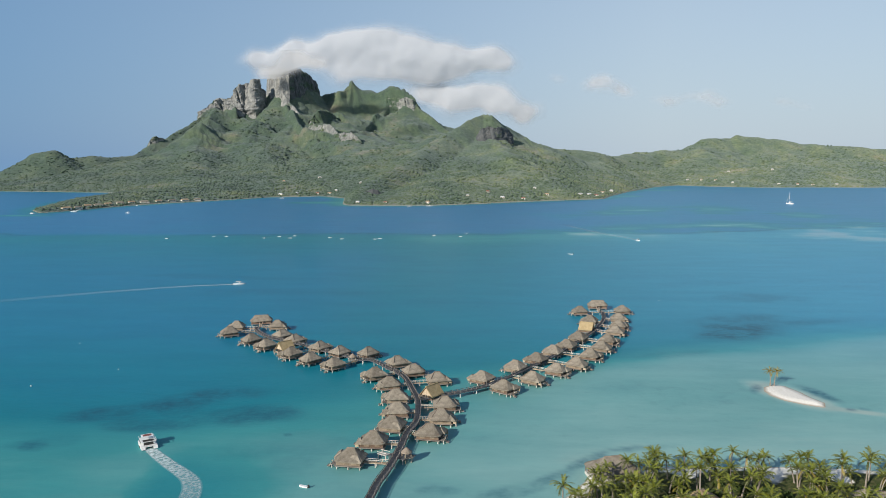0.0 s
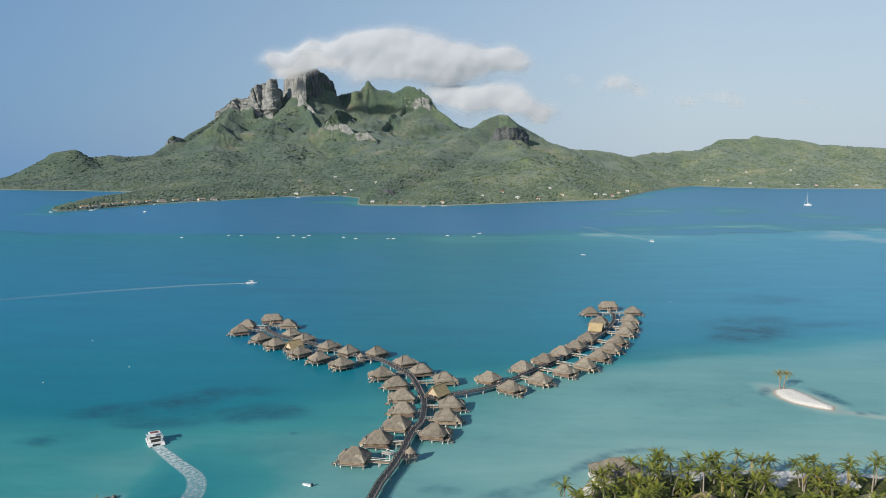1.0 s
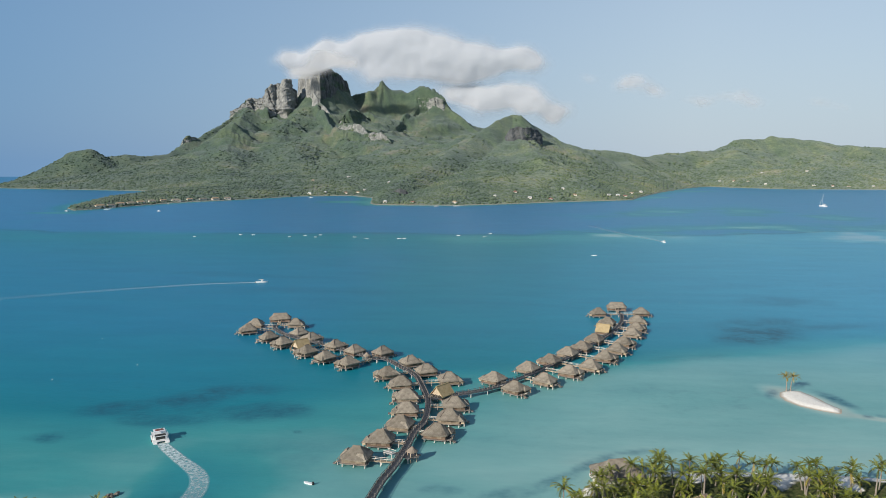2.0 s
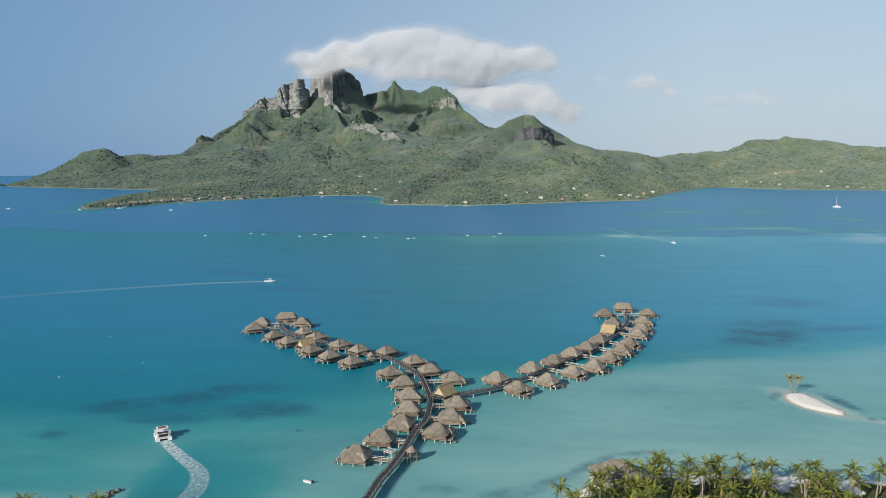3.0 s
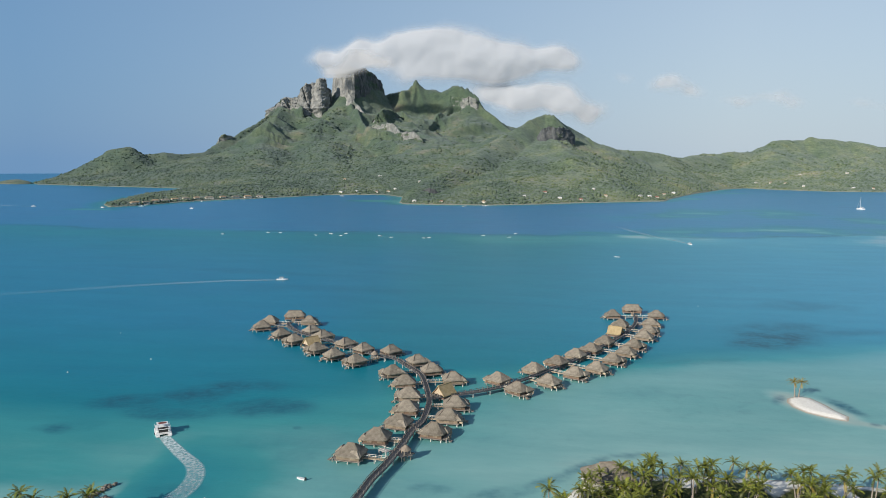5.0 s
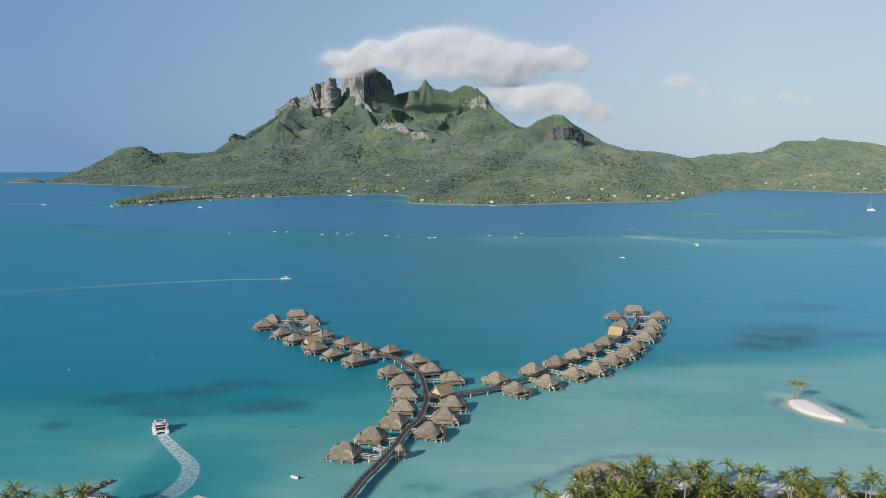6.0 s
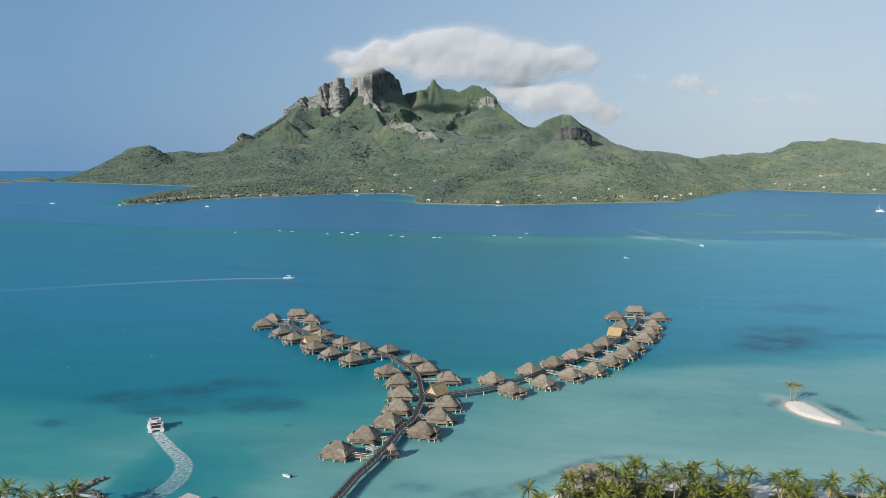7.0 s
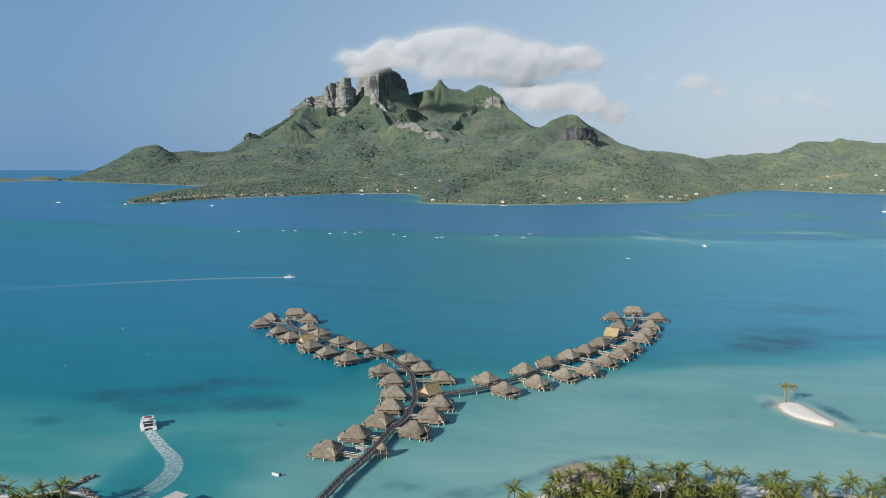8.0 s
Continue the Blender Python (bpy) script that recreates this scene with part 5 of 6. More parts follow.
tagged(dock, "flat-roofed grey wooden boat dock over shallow water", "dock")


# ---- details of the boardwalk ----
def kiosk(x, y, turn):
    """A small conical thatched shelter at the edge of the boardwalk."""
    hut = new("thatched_shelter")
    bm = bmesh.new()
    n = 12
    loops = [[bm.verts.new((r * math.cos(k * math.tau / n), r * math.sin(k * math.tau / n), z + rnd.uniform(-0.05, 0.05))) for k in range(n)]
             for r, z in ((1.4, 3.6), (1.9, 3.45), (1.85, 3.7), (1.2, 4.3), (0.55, 4.9), (0.15, 5.2))]
    for a, b in zip(loops[:-1], loops[1:]):
        for k in range(n):
            bm.faces.new((a[k], a[(k + 1) % n], b[(k + 1) % n], b[k]))
    bm.faces.new(loops[0][::-1])
    bm.faces.new(loops[-1])
    part("roof", bm, RIDGE, hut)
    part("platform", boxed(-1.7, -1.7, 1.7, 1.7, 1.7, 1.98, 0.04), DECK_WOOD, hut)
    for sx in (-1.1, 1.1):
        for sy in (-1.1, 1.1):
            part("support_post", tube(bmesh.new(), (sx, sy, -1.2), (sx, sy, 3.8), 0.12, 0.11, 8), WOOD_PALE, hut)
    hut.matrix_world = pose(x, y, 0, 0, 0, turn)
    return tagged(hut, "small conical thatched shelter beside the boardwalk", "shelter", "thatched shelters of the boardwalk")


kiosk(-26.4, 240.0, 35)
kiosk(-67.0, 361.0, 30)
widening = new("pier_platform")
part("deck", boxed(-3.6, -2.8, 1.8, 3.6, 2.8, 2.04, 0.04), DARK_WOOD, widening)
for sx in (-2.6, 2.6):
    part("kerb_beam", boxed(sx * 1.3 - 0.1, -2.7, 2.04, sx * 1.3 + 0.1, 2.7, 2.2, 0.02), DECK_WOOD, widening)
    for sy in (-2.2, 2.2):
        part("support_post", tube(bmesh.new(), (sx, sy, -1.2), (sx, sy, 1.82), 0.18, 0.18, 8), CONCRETE, widening)
widening.matrix_world = pose(-28.0, 241.2, 0, 0, 0, -40)
tagged(widening, "dark boarded pier platform at the bend of the boardwalk", "platform")
landing = new("landing_stage")
part("deck", boxed(-1.9, -1.2, 2.1, 1.9, 1.2, 2.32, 0.04), CONCRETE, landing)
for sx in (-1.6, 1.6):
    for sy in (-0.9, 0.9):
        part("support_post", tube(bmesh.new(), (sx, sy, -1.2), (sx, sy, 2.12), 0.16, 0.16, 8), CONCRETE, landing)
for sy in (-1.1, 1.1):
    part("railing", boxed(-1.9, sy - 0.06, 2.9, 1.9, sy + 0.06, 3.02, 0.02), CANVAS, landing)
landing.matrix_world = pose(-34.4, 242.8, -0.5, 0, 0, -30)
tagged(landing, "small timber landing stage with railings off the boardwalk", "landing stage")



# ---- clouds over the island ----
def cloud_material():
    m, nt, bsdf = nodes_of("cloud_vapour")
    nt.nodes.remove(bsdf)
    out = nt.nodes["Material Output"]
    thick = nt.nodes.new("ShaderNodeAttribute")
    thick.attribute_name = "vapour"
    geo = nt.nodes.new("ShaderNodeNewGeometry")
    puff = node(nt, "ShaderNodeTexNoise", Scale=0.007, Detail=6.0, Roughness=0.55)
    nt.links.new(geo.outputs["Position"], puff.inputs["Vector"])
    add = nt.nodes.new("ShaderNodeMath")
    add.operation = "MULTIPLY_ADD"
    nt.links.new(puff.outputs[0], add.inputs[0])
    nt.links.new(thick.outputs["Fac"], add.inputs[2])
    add.inputs[1].default_value = 0.45
    fac = ramp(nt, add.outputs[0], ((0.30, (0, 0, 0)), (0.52, (0.10,) * 3), (0.78, (0.38,) * 3), (1.0, (0.86,) * 3)))
    clear = nt.nodes.new("ShaderNodeBsdfTransparent")
    white = node(nt, "ShaderNodeBsdfDiffuse")
    white.inputs["Color"].default_value = (0.62, 0.62, 0.63, 1)
    thin = node(nt, "ShaderNodeBsdfTranslucent")
    thin.inputs["Color"].default_value = (0.62, 0.62, 0.63, 1)
    both = nt.nodes.new("ShaderNodeMixShader")
    both.inputs[0].default_value = 0.4
    nt.links.new(white.outputs[0], both.inputs[1])
    nt.links.new(thin.outputs[0], both.inputs[2])
    mix = nt.nodes.new("ShaderNodeMixShader")
    nt.links.new(fac, mix.inputs[0])
    nt.links.new(clear.outputs[0], mix.inputs[1])
    nt.links.new(both.outputs[0], mix.inputs[2])
    nt.links.new(mix.outputs[0], out.inputs["Surface"])
    return m


CLOUD = cloud_material()


def fade_out(v, times=6):
    """Rounds off a field of values."""
    for _ in range(times):
        p = np.pad(v, 2, mode="edge")
        v = (p[2:-2, 2:-2] + p[:-4, 2:-2] + p[4:, 2:-2] + p[2:-2, :-4] + p[2:-2, 4:]) / 5
    return v


def cloud(puffs, y, bulge, label, seed, thin=0.0, gap=9.0):
    """A bank of vapour: rounded swellings (x, z, half width, half height) that melt into one another and thin out at the rim."""
    xs = np.arange(min(p[0] - 1.5 * p[2] for p in puffs), max(p[0] + 1.5 * p[2] for p in puffs), gap)
    zs = np.arange(min(p[1] - 1.5 * p[3] for p in puffs), max(p[1] + 1.5 * p[3] for p in puffs), gap)
    X, Z = np.meshgrid(xs, zs)
    wx, wz = 130 * (fractal(X, Z, 170, 4, seed) - 0.5), 105 * (fractal(X, Z, 130, 4, seed + 7) - 0.5)
    field = np.zeros(X.shape)
    swell = np.zeros(X.shape)
    for cx, cz, rx, rz in puffs:
        e = np.hypot((X + wx - cx) / rx, (Z + wz - cz) / rz)
        field = np.maximum(field, 1.28 - e) + 0.25 * np.minimum(field, np.maximum(1.28 - e, 0))
        swell = np.maximum(swell, np.sqrt(np.clip(1.3 - e * e, 0, None)) * min(rx, rz * 1.6))
    lumps = fractal(X, Z, 170, 3, seed + 3)
    swell = fade_out(swell)
    field = fade_out(field, 4)
    Y = y - bulge * swell - 30 * (lumps - 0.5)
    keep = field > 0.01
    n, k = X.shape
    ids = np.full((n, k), -1)
    ids[keep] = np.arange(keep.sum())
    quads = np.stack([ids[:-1, :-1], ids[:-1, 1:], ids[1:, 1:], ids[1:, :-1]], -1).reshape(-1, 4)
    quads = quads[(quads >= 0).all(1)]
    ob = mesh_object("cloud", np.stack([X, Y, Z], -1)[keep].tolist(), quads.tolist(), CLOUD, smooth=True)
    at = ob.data.attributes.new("vapour", "FLOAT", "POINT")
    at.data.foreach_set("value", (np.clip(field * 1.15, 0, 1.1) - thin)[keep].astype(np.float32))
    return tagged(ob, label, "cloud")


cloud([(-1344, 691, 154, 68), (-1138, 713, 212, 92), (-901, 735, 246, 116), (-717, 751, 259, 123), (-535, 716, 259, 123), (-339, 674, 246, 109), (-112, 664, 177, 89), (-10, 643, 123, 75), (-667, 615, 382, 89), (-338, 591, 212, 75)],
      4500, 0.34, "broad white cap cloud resting on the mountain top", 101, 0.0)
cloud([(-95, 488, 159, 93), (-226, 434, 201, 104), (20, 419, 159, 104), (189, 372, 104, 66), (-359, 491, 180, 90)],
      4560, 0.34, "soft white cloud low behind the hill", 117, 0.1)
cloud([(615, 553, 150, 86), (739, 506, 128, 53)],
      4700, 0.22, "small pale fair-weather cloud", 127, 0.42)
cloud([(380, 583, 150, 57)],
      4700, 0.2, "faint wisp of fair-weather cloud", 129, 0.66)
cloud([(1167, 482, 185, 64), (1315, 435, 185, 53), (989, 445, 185, 46)],
      4700, 0.2, "small pale fair-weather cloud", 131, 0.52)
cloud([(1648, 426, 150, 57), (1771, 399, 107, 36)],
      4700, 0.2, "small pale fair-weather cloud", 137, 0.52)
cloud([(-1148, 578, 118, 41), (-1029, 590, 148, 50), (-911, 580, 118, 41)],
      3900, 0.1, "wisp of cloud brushing the highest rock", 141, 0.3)


# ---- woods on the island ----
def forest_material():
    m, nt, bsdf = nodes_of("tree_crowns")
    geo = nt.nodes.new("ShaderNodeNewGeometry")
    broad = node(nt, "ShaderNodeTexNoise", Scale=0.006, Detail=6.0, Roughness=0.6)
    nt.links.new(geo.outputs["Position"], broad.inputs["Vector"])
    col = ramp(nt, broad.outputs[0], ((0.30, (0.040, 0.066, 0.044)), (0.5, (0.062, 0.094, 0.054)), (0.68, (0.115, 0.140, 0.070))))
    # tree colour too goes paler eastwards, for dryness and painted haze
    col = dry_and_hazy_east(nt, geo, col)
    own = ramp(nt, geo.outputs["Random Per Island"], ((0.0, (0.84, 0.86, 0.88)), (0.55, (1.0, 1.0, 1.0)), (1.0, (1.16, 1.13, 1.06))))
    nt.links.new(blend(nt, 1.0, col, own, "MULTIPLY"), bsdf.inputs["Base Color"])
    bsdf.inputs["Roughness"].default_value = 0.9
    bsdf.inputs["Specular IOR Level"].default_value = 0.05
    # the same bluish sheen imitates haze over the trees
    bsdf.inputs["Sheen Weight"].default_value = 0.17
    bsdf.inputs["Sheen Roughness"].default_value = 0.6
    bsdf.inputs["Sheen Tint"].default_value = (0.76, 0.88, 0.95, 1)
    return m


FOREST = forest_material()


def crowns(rs, px, py, pz, radius):
    """Lumpy tree crowns joined into one mesh."""
    ball = np.array([(1, 0, -0.2), (0.31, 0.95, -0.2), (-0.81, 0.59, -0.2), (-0.81, -0.59, -0.2), (0.31, -0.95, -0.2), (0, 0, 0.62), (0, 0, -0.7)])
    tri = np.array([(k, (k + 1) % 5, 5) for k in range(5)] + [((k + 1) % 5, k, 6) for k in range(5)])
    n = len(px)
    v = ball[None] * rs.uniform(0.65, 1.3, (n, 7, 1)) * radius[:, None, None]
    turn = rs.uniform(0, math.tau, n)
    c, s = np.cos(turn)[:, None], np.sin(turn)[:, None]
    v = np.stack([v[..., 0] * c - v[..., 1] * s, v[..., 0] * s + v[..., 1] * c, v[..., 2]], -1) + np.stack([px, py, pz], -1)[:, None]
    f = tri[None] + 7 * np.arange(n)[:, None, None]
    return v.reshape(-1, 3), f.reshape(-1, 3)


def build_forest():
    rs = np.random.RandomState(5)
    n = 230000
    a = rs.uniform(radians(-39), radians(39), n)
    r = 1380 * (4300 / 1380) ** rs.uniform(0, 1, n)
    px, py = 18 + r * np.sin(a), r * np.cos(a)
    z, bare, coast = (terrain_at(px, py, k) for k in ("z", "bare", "coast"))
    land = terrain_at(px, py, "land") > 0.99
    z2, z3 = terrain_at(px + 12, py, "z"), terrain_at(px, py + 12, "z")
    slope = np.hypot(z2 - z, z3 - z) / 12
    clump = fractal(px, py, 55, 3, 75)
    cover = 0.6 * fractal(px, py, 190, 4, 71) + 0.4 * clump + 0.25 * (1 - step(z, 20, 200)) + 0.3 * (1 - step(coast, 30, 140)) - 0.10 * step(px, -420, -120) * step(z, 15, 50)
    keep = land & (coast > 6) & (bare < 0.25) & (slope < 1.0) & (cover > 0.46 + 0.10 * step(z, 30, 160) + 0.12 * rs.uniform(-1, 1, n)) & (z < 470)
    idx = np.flatnonzero(keep)[:46000]
    px, py, z = px[idx], py[idx], z[idx]
    rad = (2.3 + 5.0 * rs.uniform(0, 1, len(idx)) ** 2.6) * (0.7 + 0.3 * r[idx] / 2500) * (0.75 + 0.5 * clump[idx])
    v, f = crowns(rs, px, py, z + rad * 0.05, rad)
    ob = mesh_object("forest", v.tolist(), f.tolist(), FOREST, smooth=True)
    tagged(ob, "dense tropical woodland covering the island slopes", "forest", kind="stuff")


build_forest()


# ---- houses along the far shore ----
def cottage(x, y, turn, w, d, h, roof_mat, seed):
    z = float(island_height(np.array([float(x)]), np.array([float(y)]))[0][0])
    home = new("house")
    part("wall", boxed(-w, -d, -3, w, d, h), CANVAS, home)
    bm = bmesh.new()
    e = 0.8
    pts = [(-w - e, -d - e, h), (w + e, -d - e, h), (w + e, d + e, h), (-w - e, d + e, h), (-w * 0.7, 0, h + d * 0.7), (w * 0.7, 0, h + d * 0.7)]
    vs = [bm.verts.new(p) for p in pts]
    for f in ((0, 1, 5, 4), (2, 3, 4, 5), (1, 2, 5), (3, 0, 4), (3, 2, 1, 0)):
        bm.faces.new([vs[i] for i in f])
    part("roof", bm, roof_mat, home)
    for k in (-0.5, 0.4):
        part("window", boxed(w * k - 1, -d - 0.08, h * 0.35, w * k + 1, -d - 0.01, h * 0.8), DARK, home)
    home.matrix_world = pose(x, y, max(z, 0.5), 0, 0, turn)
    return tagged(home, "small pale house among trees on the far shore", "house", "houses on the far shore")


ROOF_PALE = surface("pale_metal_roof", ((0.3, (0.55, 0.56, 0.56)), (0.7, (0.70, 0.71, 0.71))), 0.3, 2.0, 0.5, 0.1, vary=0.3)
ROOF_RUST = surface("rust_red_roof", ((0.3, (0.26, 0.11, 0.08)), (0.7, (0.36, 0.17, 0.12))), 0.3, 2.0, 0.6, 0.1, vary=0.3)


def low_islet(x, y, length, depth, high, seed):
    """A low wooded islet on the horizon."""
    X, Y = np.meshgrid(np.linspace(-1, 1, 60), np.linspace(-1, 1, 24))
    r = np.hypot(X, Y)
    Z = high * np.clip(1 - r ** 2, 0, 1) ** 0.6 * (0.55 + 0.9 * fractal(X * length, Y * depth, 70, 4, seed)) - 1.0
    i = np.arange(X.size).reshape(X.shape)
    quads = np.stack([i[:-1, :-1], i[:-1, 1:], i[1:, 1:], i[1:, :-1]], -1).reshape(-1, 4)
    ob = mesh_object("islet", np.stack([x + X * length, y + Y * depth, Z], -1).reshape(-1, 3).tolist(), quads.tolist(), LAND, smooth=True)
    tagged(ob, "low wooded islet far off on the horizon", "island", kind="structure")


low_islet(-2190, 2540, 150, 60, 13, 201)
low_islet(-2090, 2700, 80, 50, 15, 207)
HOUSES = [(-600, 2112), (-560, 2135), (-505, 2150), (-470, 2150), (-455, 2170), (-66, 1807), (66, 1850), (126, 1915), (213, 1960), (237, 1975), (256, 1985), (290, 2120), (330, 2230), (734, 3020), (771, 2960), (806, 2900), (850, 2840), (992, 2780),
          (1051, 2770), (1101, 2765), (1180, 2760), (-309, 1709), (-246, 1702), (-150, 1702), (16, 1830), (100, 1990), (-20, 1880), (-640, 2290), (-560, 2420)]
HUTS = [(-876, 1512), (-868, 1540), (-869, 1580), (-862, 1612), (-858, 1648), (-849, 1684), (-838, 1716), (-822, 1748), (-805, 1786), (-783, 1812), (-762, 1838), (-742, 1866)]
hr = random.Random(8)
for i, (x, y) in enumerate(HOUSES):
    cottage(x, y, hr.uniform(-30, 30), hr.uniform(3, 5.5), hr.uniform(2.4, 3.2), hr.uniform(2.5, 3.6), (ROOF_PALE, ROOF_PALE, ROOF_RUST, ROOF_TAN)[i % 4], i)
for i, (x, y) in enumerate(HUTS):
    cottage(x, y, 62 - 2 * i + hr.uniform(-8, 8), hr.uniform(7.0, 10.0), hr.uniform(3.2, 4.2), hr.uniform(2.6, 3.2), (ROOF_TAN, THATCH)[i % 2], i)
for x, y in ((905, 3080), (1060, 3050), (-380, 2150)):
    cottage(x, y, hr.uniform(-30, 30), hr.uniform(3, 4.5), hr.uniform(2.4, 3), hr.uniform(4, 6), ROOF_PALE, 3)


# ---- boats and wakes ----
def foam_material():
    m, nt, bsdf = nodes_of("white_foam")
    out = nt.nodes["Material Output"]
    edge = nt.nodes.new("ShaderNodeAttribute")
    edge.attribute_name = "froth"
    geo = nt.nodes.new("ShaderNodeNewGeometry")
    n1 = node(nt, "ShaderNodeTexNoise", Scale=0.8, Detail=7.0, Roughness=0.7)
    nt.links.new(geo.outputs["Position"], n1.inputs["Vector"])
    mul = nt.nodes.new("ShaderNodeMath")
    mul.operation = "MULTIPLY"
    nt.links.new(edge.outputs["Fac"], mul.inputs[0])
    nt.links.new(ramp(nt, n1.outputs[0], ((0.36, (0.16,) * 3), (0.66, (1.0,) * 3))), mul.inputs[1])
    bsdf.inputs["Base Color"].default_value = (0.72, 0.80, 0.80, 1)
    bsdf.inputs["Roughness"].default_value = 0.8
    clear = nt.nodes.new("ShaderNodeBsdfTransparent")
    mix = nt.nodes.new("ShaderNodeMixShader")
    nt.links.new(mul.outputs[0], mix.inputs[0])
    nt.links.new(clear.outputs[0], mix.inputs[1])
    nt.links.new(bsdf.outputs[0], mix.inputs[2])
    nt.links.new(mix.outputs[0], out.inputs["Surface"])
    return m


FOAM = foam_material()


def wake(line, w0, w1, label, strength=(1.0, 0.35), gap=1.5, lift=0.06, twin=0.0, fade=1.0):
    """A tapering trail of foam on the water behind a boat."""
    pts = smooth_line(line, gap)
    verts, faces, froth = [], [], []
    across = 9
    for i, p in enumerate(pts):
        f = i / (len(pts) - 1)
        d = (pts[min(i + 1, len(pts) - 1)] - pts[max(i - 1, 0)]).normalized()
        nrm = Vector((d.y, -d.x, 0))
        w = w0 + (w1 - w0) * f ** 0.8
        for k in range(across):
            u = k / (across - 1) * 2 - 1
            verts.append((*(p + nrm * u * w)[:2], lift + 0.05 * (1 - u * u)))
            side = math.exp(-((abs(u) - 0.7) / 0.18) ** 2) * twin + (1 - twin * f) * (1 - abs(u) ** 2.2)
            froth.append(max(0.0, min(1, side)) * (strength[0] + (strength[1] - strength[0]) * f ** fade) * (1 - step(f, 0.85, 1.0)) * (1 - (abs(u) > 0.99)))
    for i in range(len(pts) - 1):
        for k in range(across - 1):
            a = i * across + k
            faces.append((a, a + 1, a + across + 1, a + across))
    ob = mesh_object("boat_wake", verts, faces, FOAM, smooth=True)
    at = ob.data.attributes.new("froth", "FLOAT", "POINT")
    at.data.foreach_set("value", np.array(froth, np.float32))
    return tagged(ob, label, "wake")


def hull_mesh(bm, length, beam, z0, z1, offset=0.0, bow=0.35, n=9):
    """A boat hull with a pointed, raised bow at +y."""
    rows = []
    for i in range(n):
        f = i / (n - 1)
        y = -length / 2 + length * f
        w = beam / 2 * (1 - max(0, (f - 1 + bow) / bow) ** 2 * 0.96) * (0.9 + 0.1 * min(1, f * 4))
        rise = 0.35 * (z1 - z0) * max(0, f - 0.5) ** 2
        rows.append([bm.verts.new((offset + s * w * q, y, z)) for s, q, z in ((-1, 0.55, z0), (-1, 0.9, z0 + (z1 - z0) * 0.4), (-1, 1, z1 + rise), (1, 1, z1 + rise), (1, 0.9, z0 + (z1 - z0) * 0.4), (1, 0.55, z0))])
    for a, b in zip(rows[:-1], rows[1:]):
        for k in range(6):
            bm.faces.new((a[k], a[(k + 1) % 6], b[(k + 1) % 6], b[k]))
    bm.faces.new(rows[0][::-1])
    bm.faces.new(rows[-1])
    return bm


def tour_catamaran(x, y, turn):
    boat = new("tour_catamaran")
    for s in (-1, 1):
        part("hull", hull_mesh(bmesh.new(), 14.5, 1.9, -0.5, 1.5, s * 2.5), WHITE, boat)
    part("main_deck", boxed(-3.3, -6.9, 1.35, 3.3, 5.4, 1.65, 0.06), WHITE, boat)
    cabin = part("cabin", boxed(-2.9, -4.4, 1.65, 2.9, 4.2, 3.75, 0.4), WHITE, boat)
    for s in (-1, 1):
        for k in range(5):
            part("window", boxed(s * 2.91 - 0.03, -3.9 + k * 1.6, 2.3, s * 2.91 + 0.03, -2.7 + k * 1.6, 3.3), DARK, cabin, "dark tinted pane")
    part("doorway", boxed(-1.9, -4.46, 1.75, 1.9, -4.39, 3.4), DARK, cabin, "dark open doorway")
    part("windscreen", boxed(-2.4, 4.18, 2.4, 2.4, 4.26, 3.4), DARK, cabin, "dark tinted pane")
    part("upper_deck", boxed(-3.0, -5.2, 3.75, 3.0, 4.0, 3.95, 0.08), WHITE, boat)
    for s in (-1, 1):
        part("deck_railing", boxed(s * 3.1 - 0.05, -5.5, 4.75, s * 3.1 + 0.05, 4.2, 4.85), WHITE, boat)
        for k in range(6):
            part("rail_post", boxed(s * 3.1 - 0.05, -5.4 + k * 1.9, 3.95, s * 3.1 + 0.05, -5.3 + k * 1.9, 4.78), WHITE, boat)
    for sx in (-2.1, 2.1):
        for sy in (-2.6, 2.4):
            part("canopy_post", tube(bmesh.new(), (sx, sy, 3.9), (sx, sy, 5.9), 0.07, 0.07, 6), WHITE, boat)
    roof = part("canopy", boxed(-2.4, -2.4, 5.85, 2.4, 2.6, 6.08, 0.1), WHITE, boat)
    part("solar_panel", boxed(-1.7, -1.4, 6.06, 1.7, 1.8, 6.14, 0.02), RED_TRIM, roof, "dark red-brown roof panel")
    for s in (-1, 1):
        part("stern_steps", boxed(s * 2.5 - 0.8, -8.0, 0.3, s * 2.5 + 0.8, -7.0, 0.6, 0.05), WHITE, boat)
    for k in range(3):
        part("bench", boxed(-2.2, -4.7 + k * 0.9, 3.95, 2.2, -4.3 + k * 0.9, 4.4, 0.05), DARK, boat, "dark upholstered bench")
    part("bow_net", boxed(-1.6, 5.4, 1.3, 1.6, 6.9, 1.36), DARK, boat, "dark bow netting between the hulls")
    for s in (-1, 1):
        part("fender", tube(bmesh.new(), (s * 3.5, -2.0, 0.3), (s * 3.5, -2.0, 1.3), 0.2, 0.2, 8), DARK, boat)
    part("stern_rail", boxed(-3.1, -6.85, 2.5, 3.1, -6.77, 2.6), WHITE, boat)
    boat.matrix_world = pose(x, y, 0, 0, 0, turn) @ Matrix.Diagonal((0.82, 0.62, 0.60, 1))
    return tagged(boat, "white two-deck tour catamaran under way in the lagoon", "boat")


tour_catamaran(-118.6, 250.2, 34)
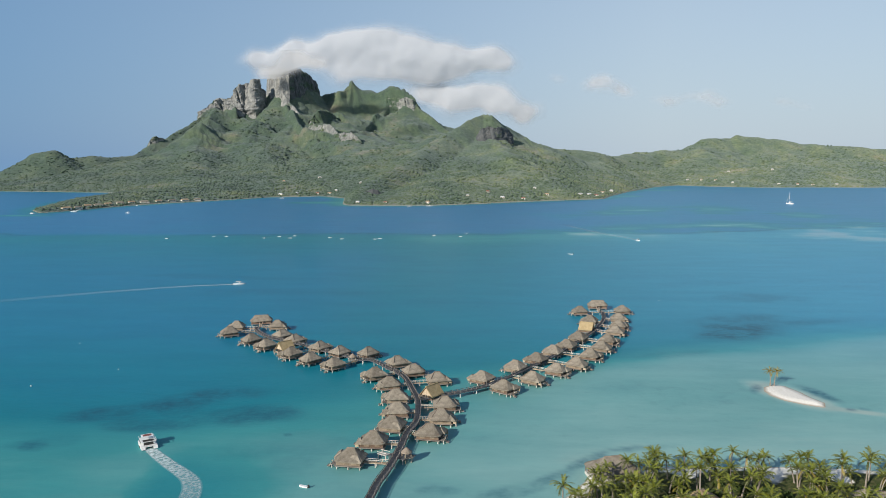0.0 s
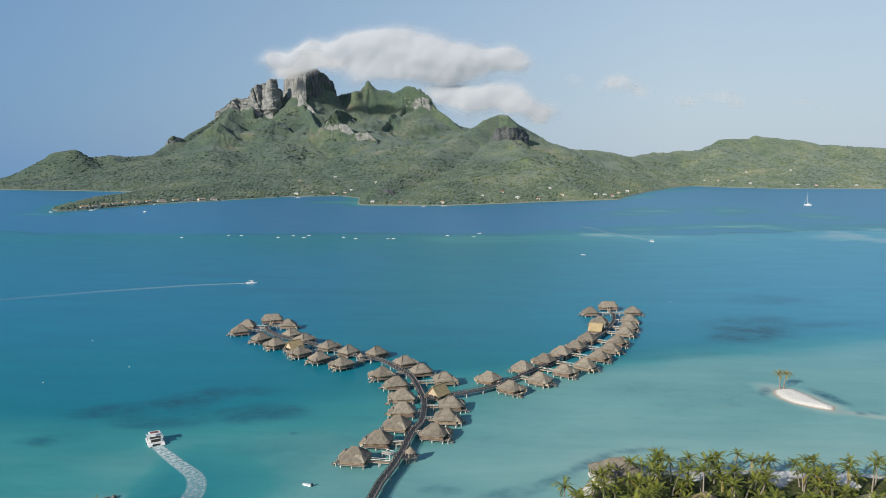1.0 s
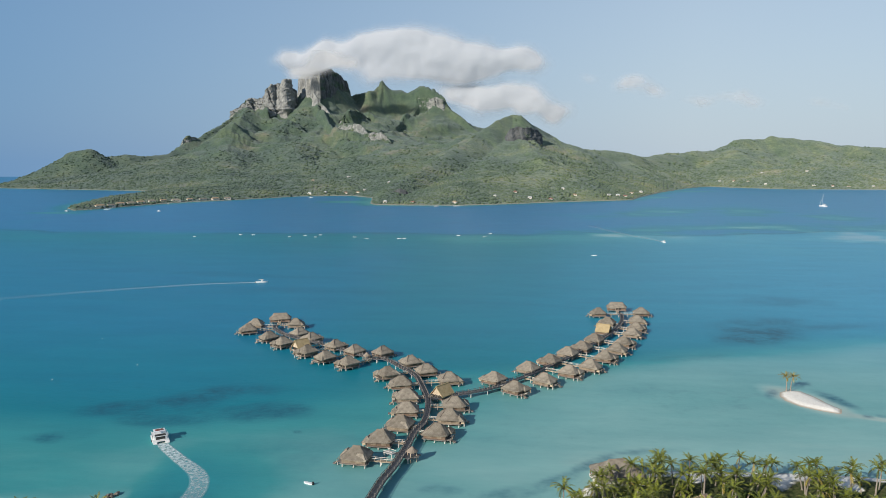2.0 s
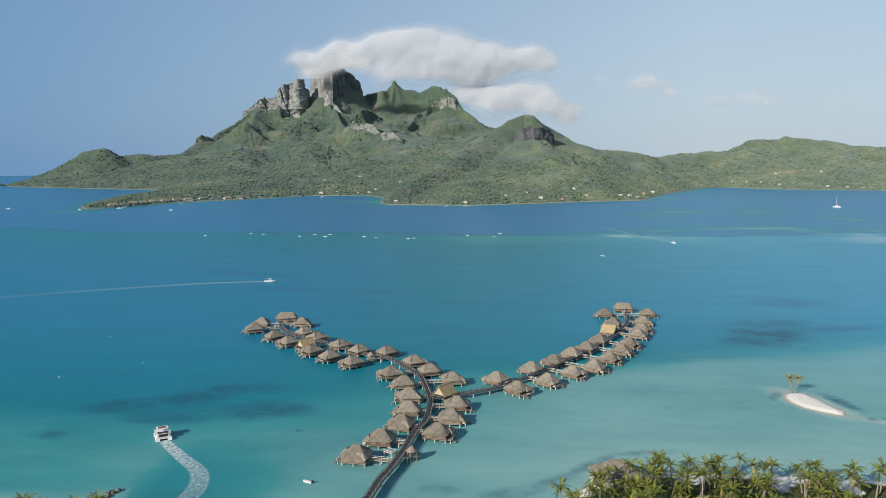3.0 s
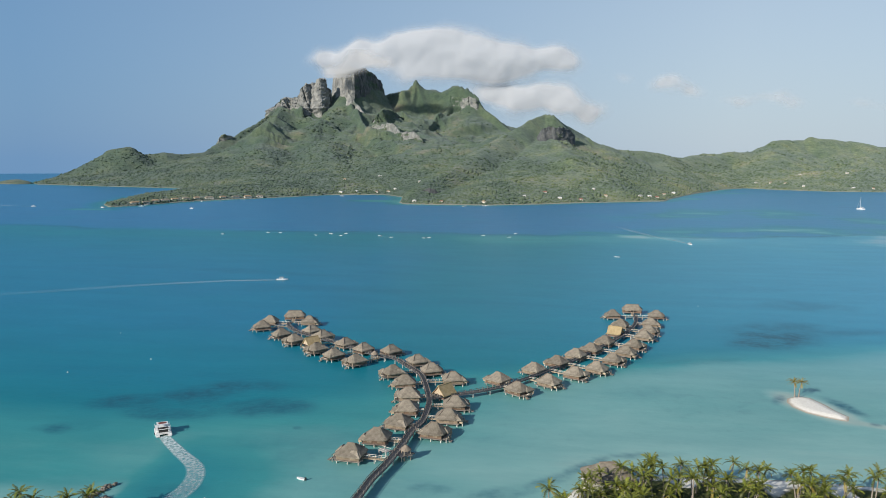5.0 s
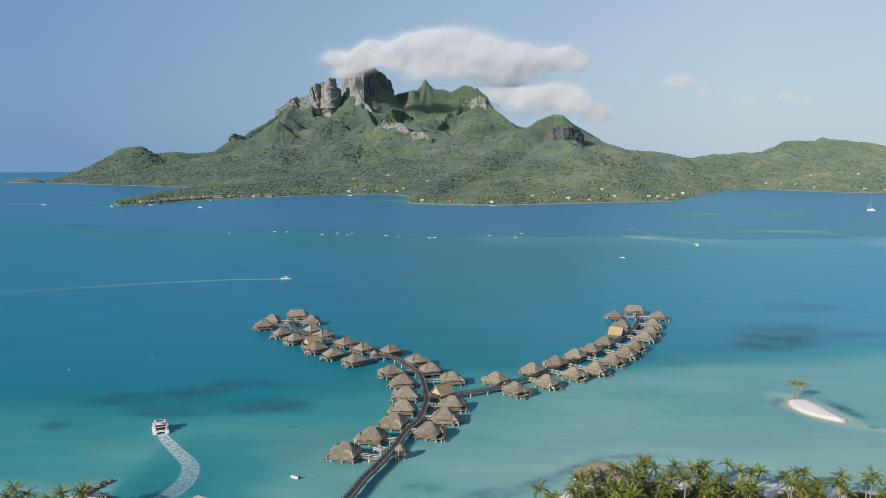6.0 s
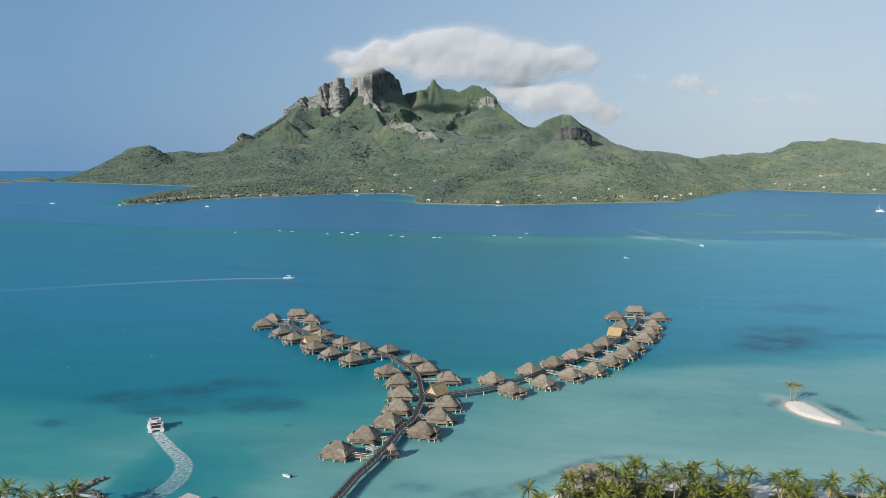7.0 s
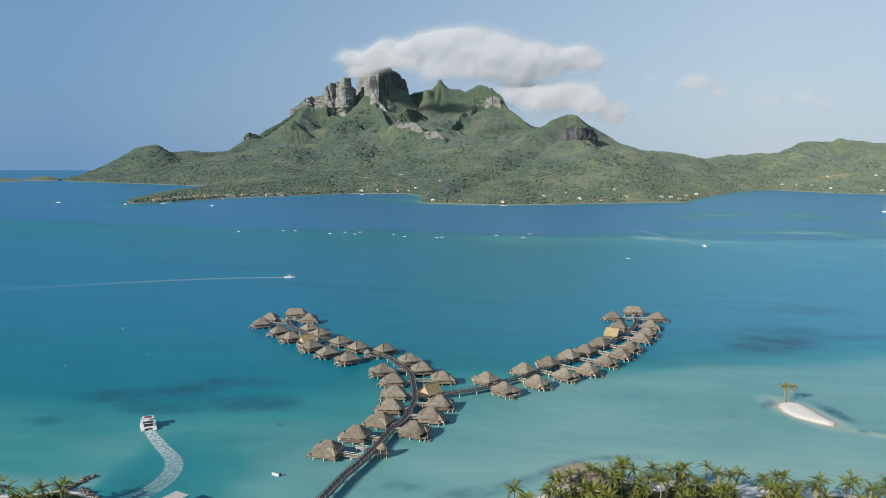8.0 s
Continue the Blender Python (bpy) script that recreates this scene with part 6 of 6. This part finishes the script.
wake([(-116.6, 247.4), (-114.4, 244.8), (-110.1, 240.3), (-101.9, 232.2), (-94.4, 225.1), (-90.1, 218.9), (-87.5, 210.8), (-87.2, 202.8), (-88.8, 195.4), (-92, 188)], 2.0, 4.0, "curving white wake behind the tour catamaran", (1.1, 0.4), 1.2, twin=0.5, fade=0.9)


def motor_boat(x, y, turn, length=8.0, cover=True):
    boat = new("motor_boat")
    part("hull", hull_mesh(bmesh.new(), length, length * 0.32, -0.3, 1.0 if cover else 0.42), WHITE, boat)
    if cover:
        part("console", boxed(-0.6, -0.4, 1.0, 0.6, 0.8, 1.9, 0.1), WHITE, boat)
        part("windscreen", boxed(-0.55, 0.8, 1.5, 0.55, 0.86, 2.1), DARK, boat, "dark tinted pane")
        part("canopy", boxed(-length * 0.14, -length * 0.25, 2.4, length * 0.14, length * 0.15, 2.5, 0.03), CANVAS, boat)
        for sx in (-1, 1):
            for sy in (-0.24, 0.14):
                part("canopy_post", boxed(sx * length * 0.13 - 0.04, length * sy - 0.04, 0.9, sx * length * 0.13 + 0.04, length * sy + 0.04, 2.42), WHITE, boat)
    part("outboard_motor", boxed(-0.25, -length / 2 - 0.5, 0.0, 0.25, -length / 2, 1.0, 0.08), DARK, boat)
    boat.matrix_world = pose(x, y, 0, 0, 0, turn)
    return boat


tagged(motor_boat(-204.0, 597.5, -72, 9.5), "white speedboat running across the lagoon", "boat")
wake([(-209.0, 596.8), (-242.9, 586.4), (-281.2, 565.9), (-316.2, 543.9), (-347.7, 520.8), (-377.4, 499.1), (-420, 468)], 1.8, 7.5, "long thin white wake behind the speedboat", (1.0, 0.05), 3.0, twin=0.5, fade=0.3)
tagged(motor_boat(174.5, 943.5, 195, 9.0), "small white boat turning in the channel", "boat")
wake([(173.9, 949.0), (169.7, 968.9), (158.0, 1000.0), (145.7, 1030.5), (118.6, 1124.7), (100, 1200)], 1.6, 6.0, "pale curving wake of the turning boat", (0.9, 0.15), 4.0, fade=0.5)
tagged(motor_boat(-1056, 1434, 100, 11.0), "distant white motor boat in the deep channel", "boat")
wake([(-1062, 1435), (-1100, 1442), (-1150, 1455), (-1220, 1480)], 1.5, 6.0, "thin distant white wake", (0.9, 0.1), 6.0)
tagged(motor_boat(-712, 1441, 80, 9.0), "small white boat off the far islet", "boat")
tagged(motor_boat(80, 806, 60, 6.0, False), "small open white boat in the lagoon", "boat")
tagged(motor_boat(-55.5, 219.3, 70, 3.2, False), "small white dinghy moored in shallow water", "boat")
MOORED = [(-422, 957), (-372, 990), (-354, 989), (-297, 967), (-283, 989), (-263, 968), (-264, 996), (-212, 973), (-193, 958), (-151, 957), (-145, 962), (-80, 1007), (-44, 990), (-39, 1038)]
mooring = tagged(motor_boat(*MOORED[0], 78, 4.6, False), "white tour boat moored along the shallow reef edge", "boat", "boats moored at the reef edge")
for i, (x, y) in enumerate(MOORED[1:]):
    copy_thing(mooring, pose(x, y, 0, 0, 0, 70 + 20 * hr.random() + 180 * (i % 2)))


for i, (x, y) in enumerate([(-896.0, 1426.0), (-847.0, 1487.0), (-856.0, 1525.0), (-865.0, 1565.0), (-810.0, 1684.0), (-571.0, 2023.0), (-143.0, 1662.0), (-184.0, 1636.0)]):
    tagged(motor_boat(x, y, 60 + 37 * i, 12.0 if i % 3 else 15.0), "white motor boat moored close to the far shore", "boat", "boats along the far shore")


def sail_boat(x, y, turn):
    boat = new("sailing_boat")
    for s in (-1, 1):
        part("hull", hull_mesh(bmesh.new(), 15.0, 1.8, -0.4, 1.7, s * 3.0), WHITE, boat)
    part("bridge_deck", boxed(-3.6, -5.5, 1.2, 3.6, 3.5, 1.9, 0.1), WHITE, boat)
    part("cabin", boxed(-2.6, -3.0, 1.9, 2.6, 2.6, 3.3, 0.3), WHITE, boat)
    part("mast", tube(bmesh.new(), (0, 1.2, 1.8), (0, 1.2, 27.0), 0.22, 0.14, 8), WHITE, boat)
    part("boom", tube(bmesh.new(), (0, 1.0, 4.2), (0, -6.0, 4.4), 0.14, 0.12, 8), WHITE, boat)
    for name, pts in (("furled_mainsail", [(0.2, 0.9, 4.5), (0.2, -5.8, 4.6), (0.2, -5.4, 5.1), (0.2, 0.9, 5.6)]), ("furled_foresail", [(0.0, 7.2, 2.4), (0.0, 6.7, 2.4), (0.0, 1.7, 22.0)])):
        bm = bmesh.new()
        vs = [bm.verts.new(p) for p in pts]
        bm.faces.new(vs)
        bmesh.ops.solidify(bm, geom=bm.faces[:], thickness=0.06)
        part(name, bm, CANVAS, boat)
    boat.matrix_world = pose(x, y, 0, 0, 0, turn)
    return tagged(boat, "white sailing catamaran at anchor in the blue channel", "sailing boat")


sail_boat(640.9, 1724.2, 60)


def buoy(x, y):
    """A white mooring ball with a ring on top."""
    ball = new("mooring_buoy")
    bm = bmesh.new()
    bmesh.ops.create_icosphere(bm, subdivisions=2, radius=0.32)
    part("float", bm, WHITE, ball, smooth=True)
    part("mooring_eye", tube(bmesh.new(), (0, 0, 0.28), (0, 0, 0.5), 0.05, 0.06, 6), DARK, ball)
    ball.matrix_world = pose(x, y, 0.15)
    return tagged(ball, "small white mooring buoy floating on the lagoon", "buoy", "mooring buoys")


for x, y in ((-176.9, 344.8), (-224.0, 395.0), (-202.5, 316.4), (116.3, 538.9)):
    buoy(x, y)
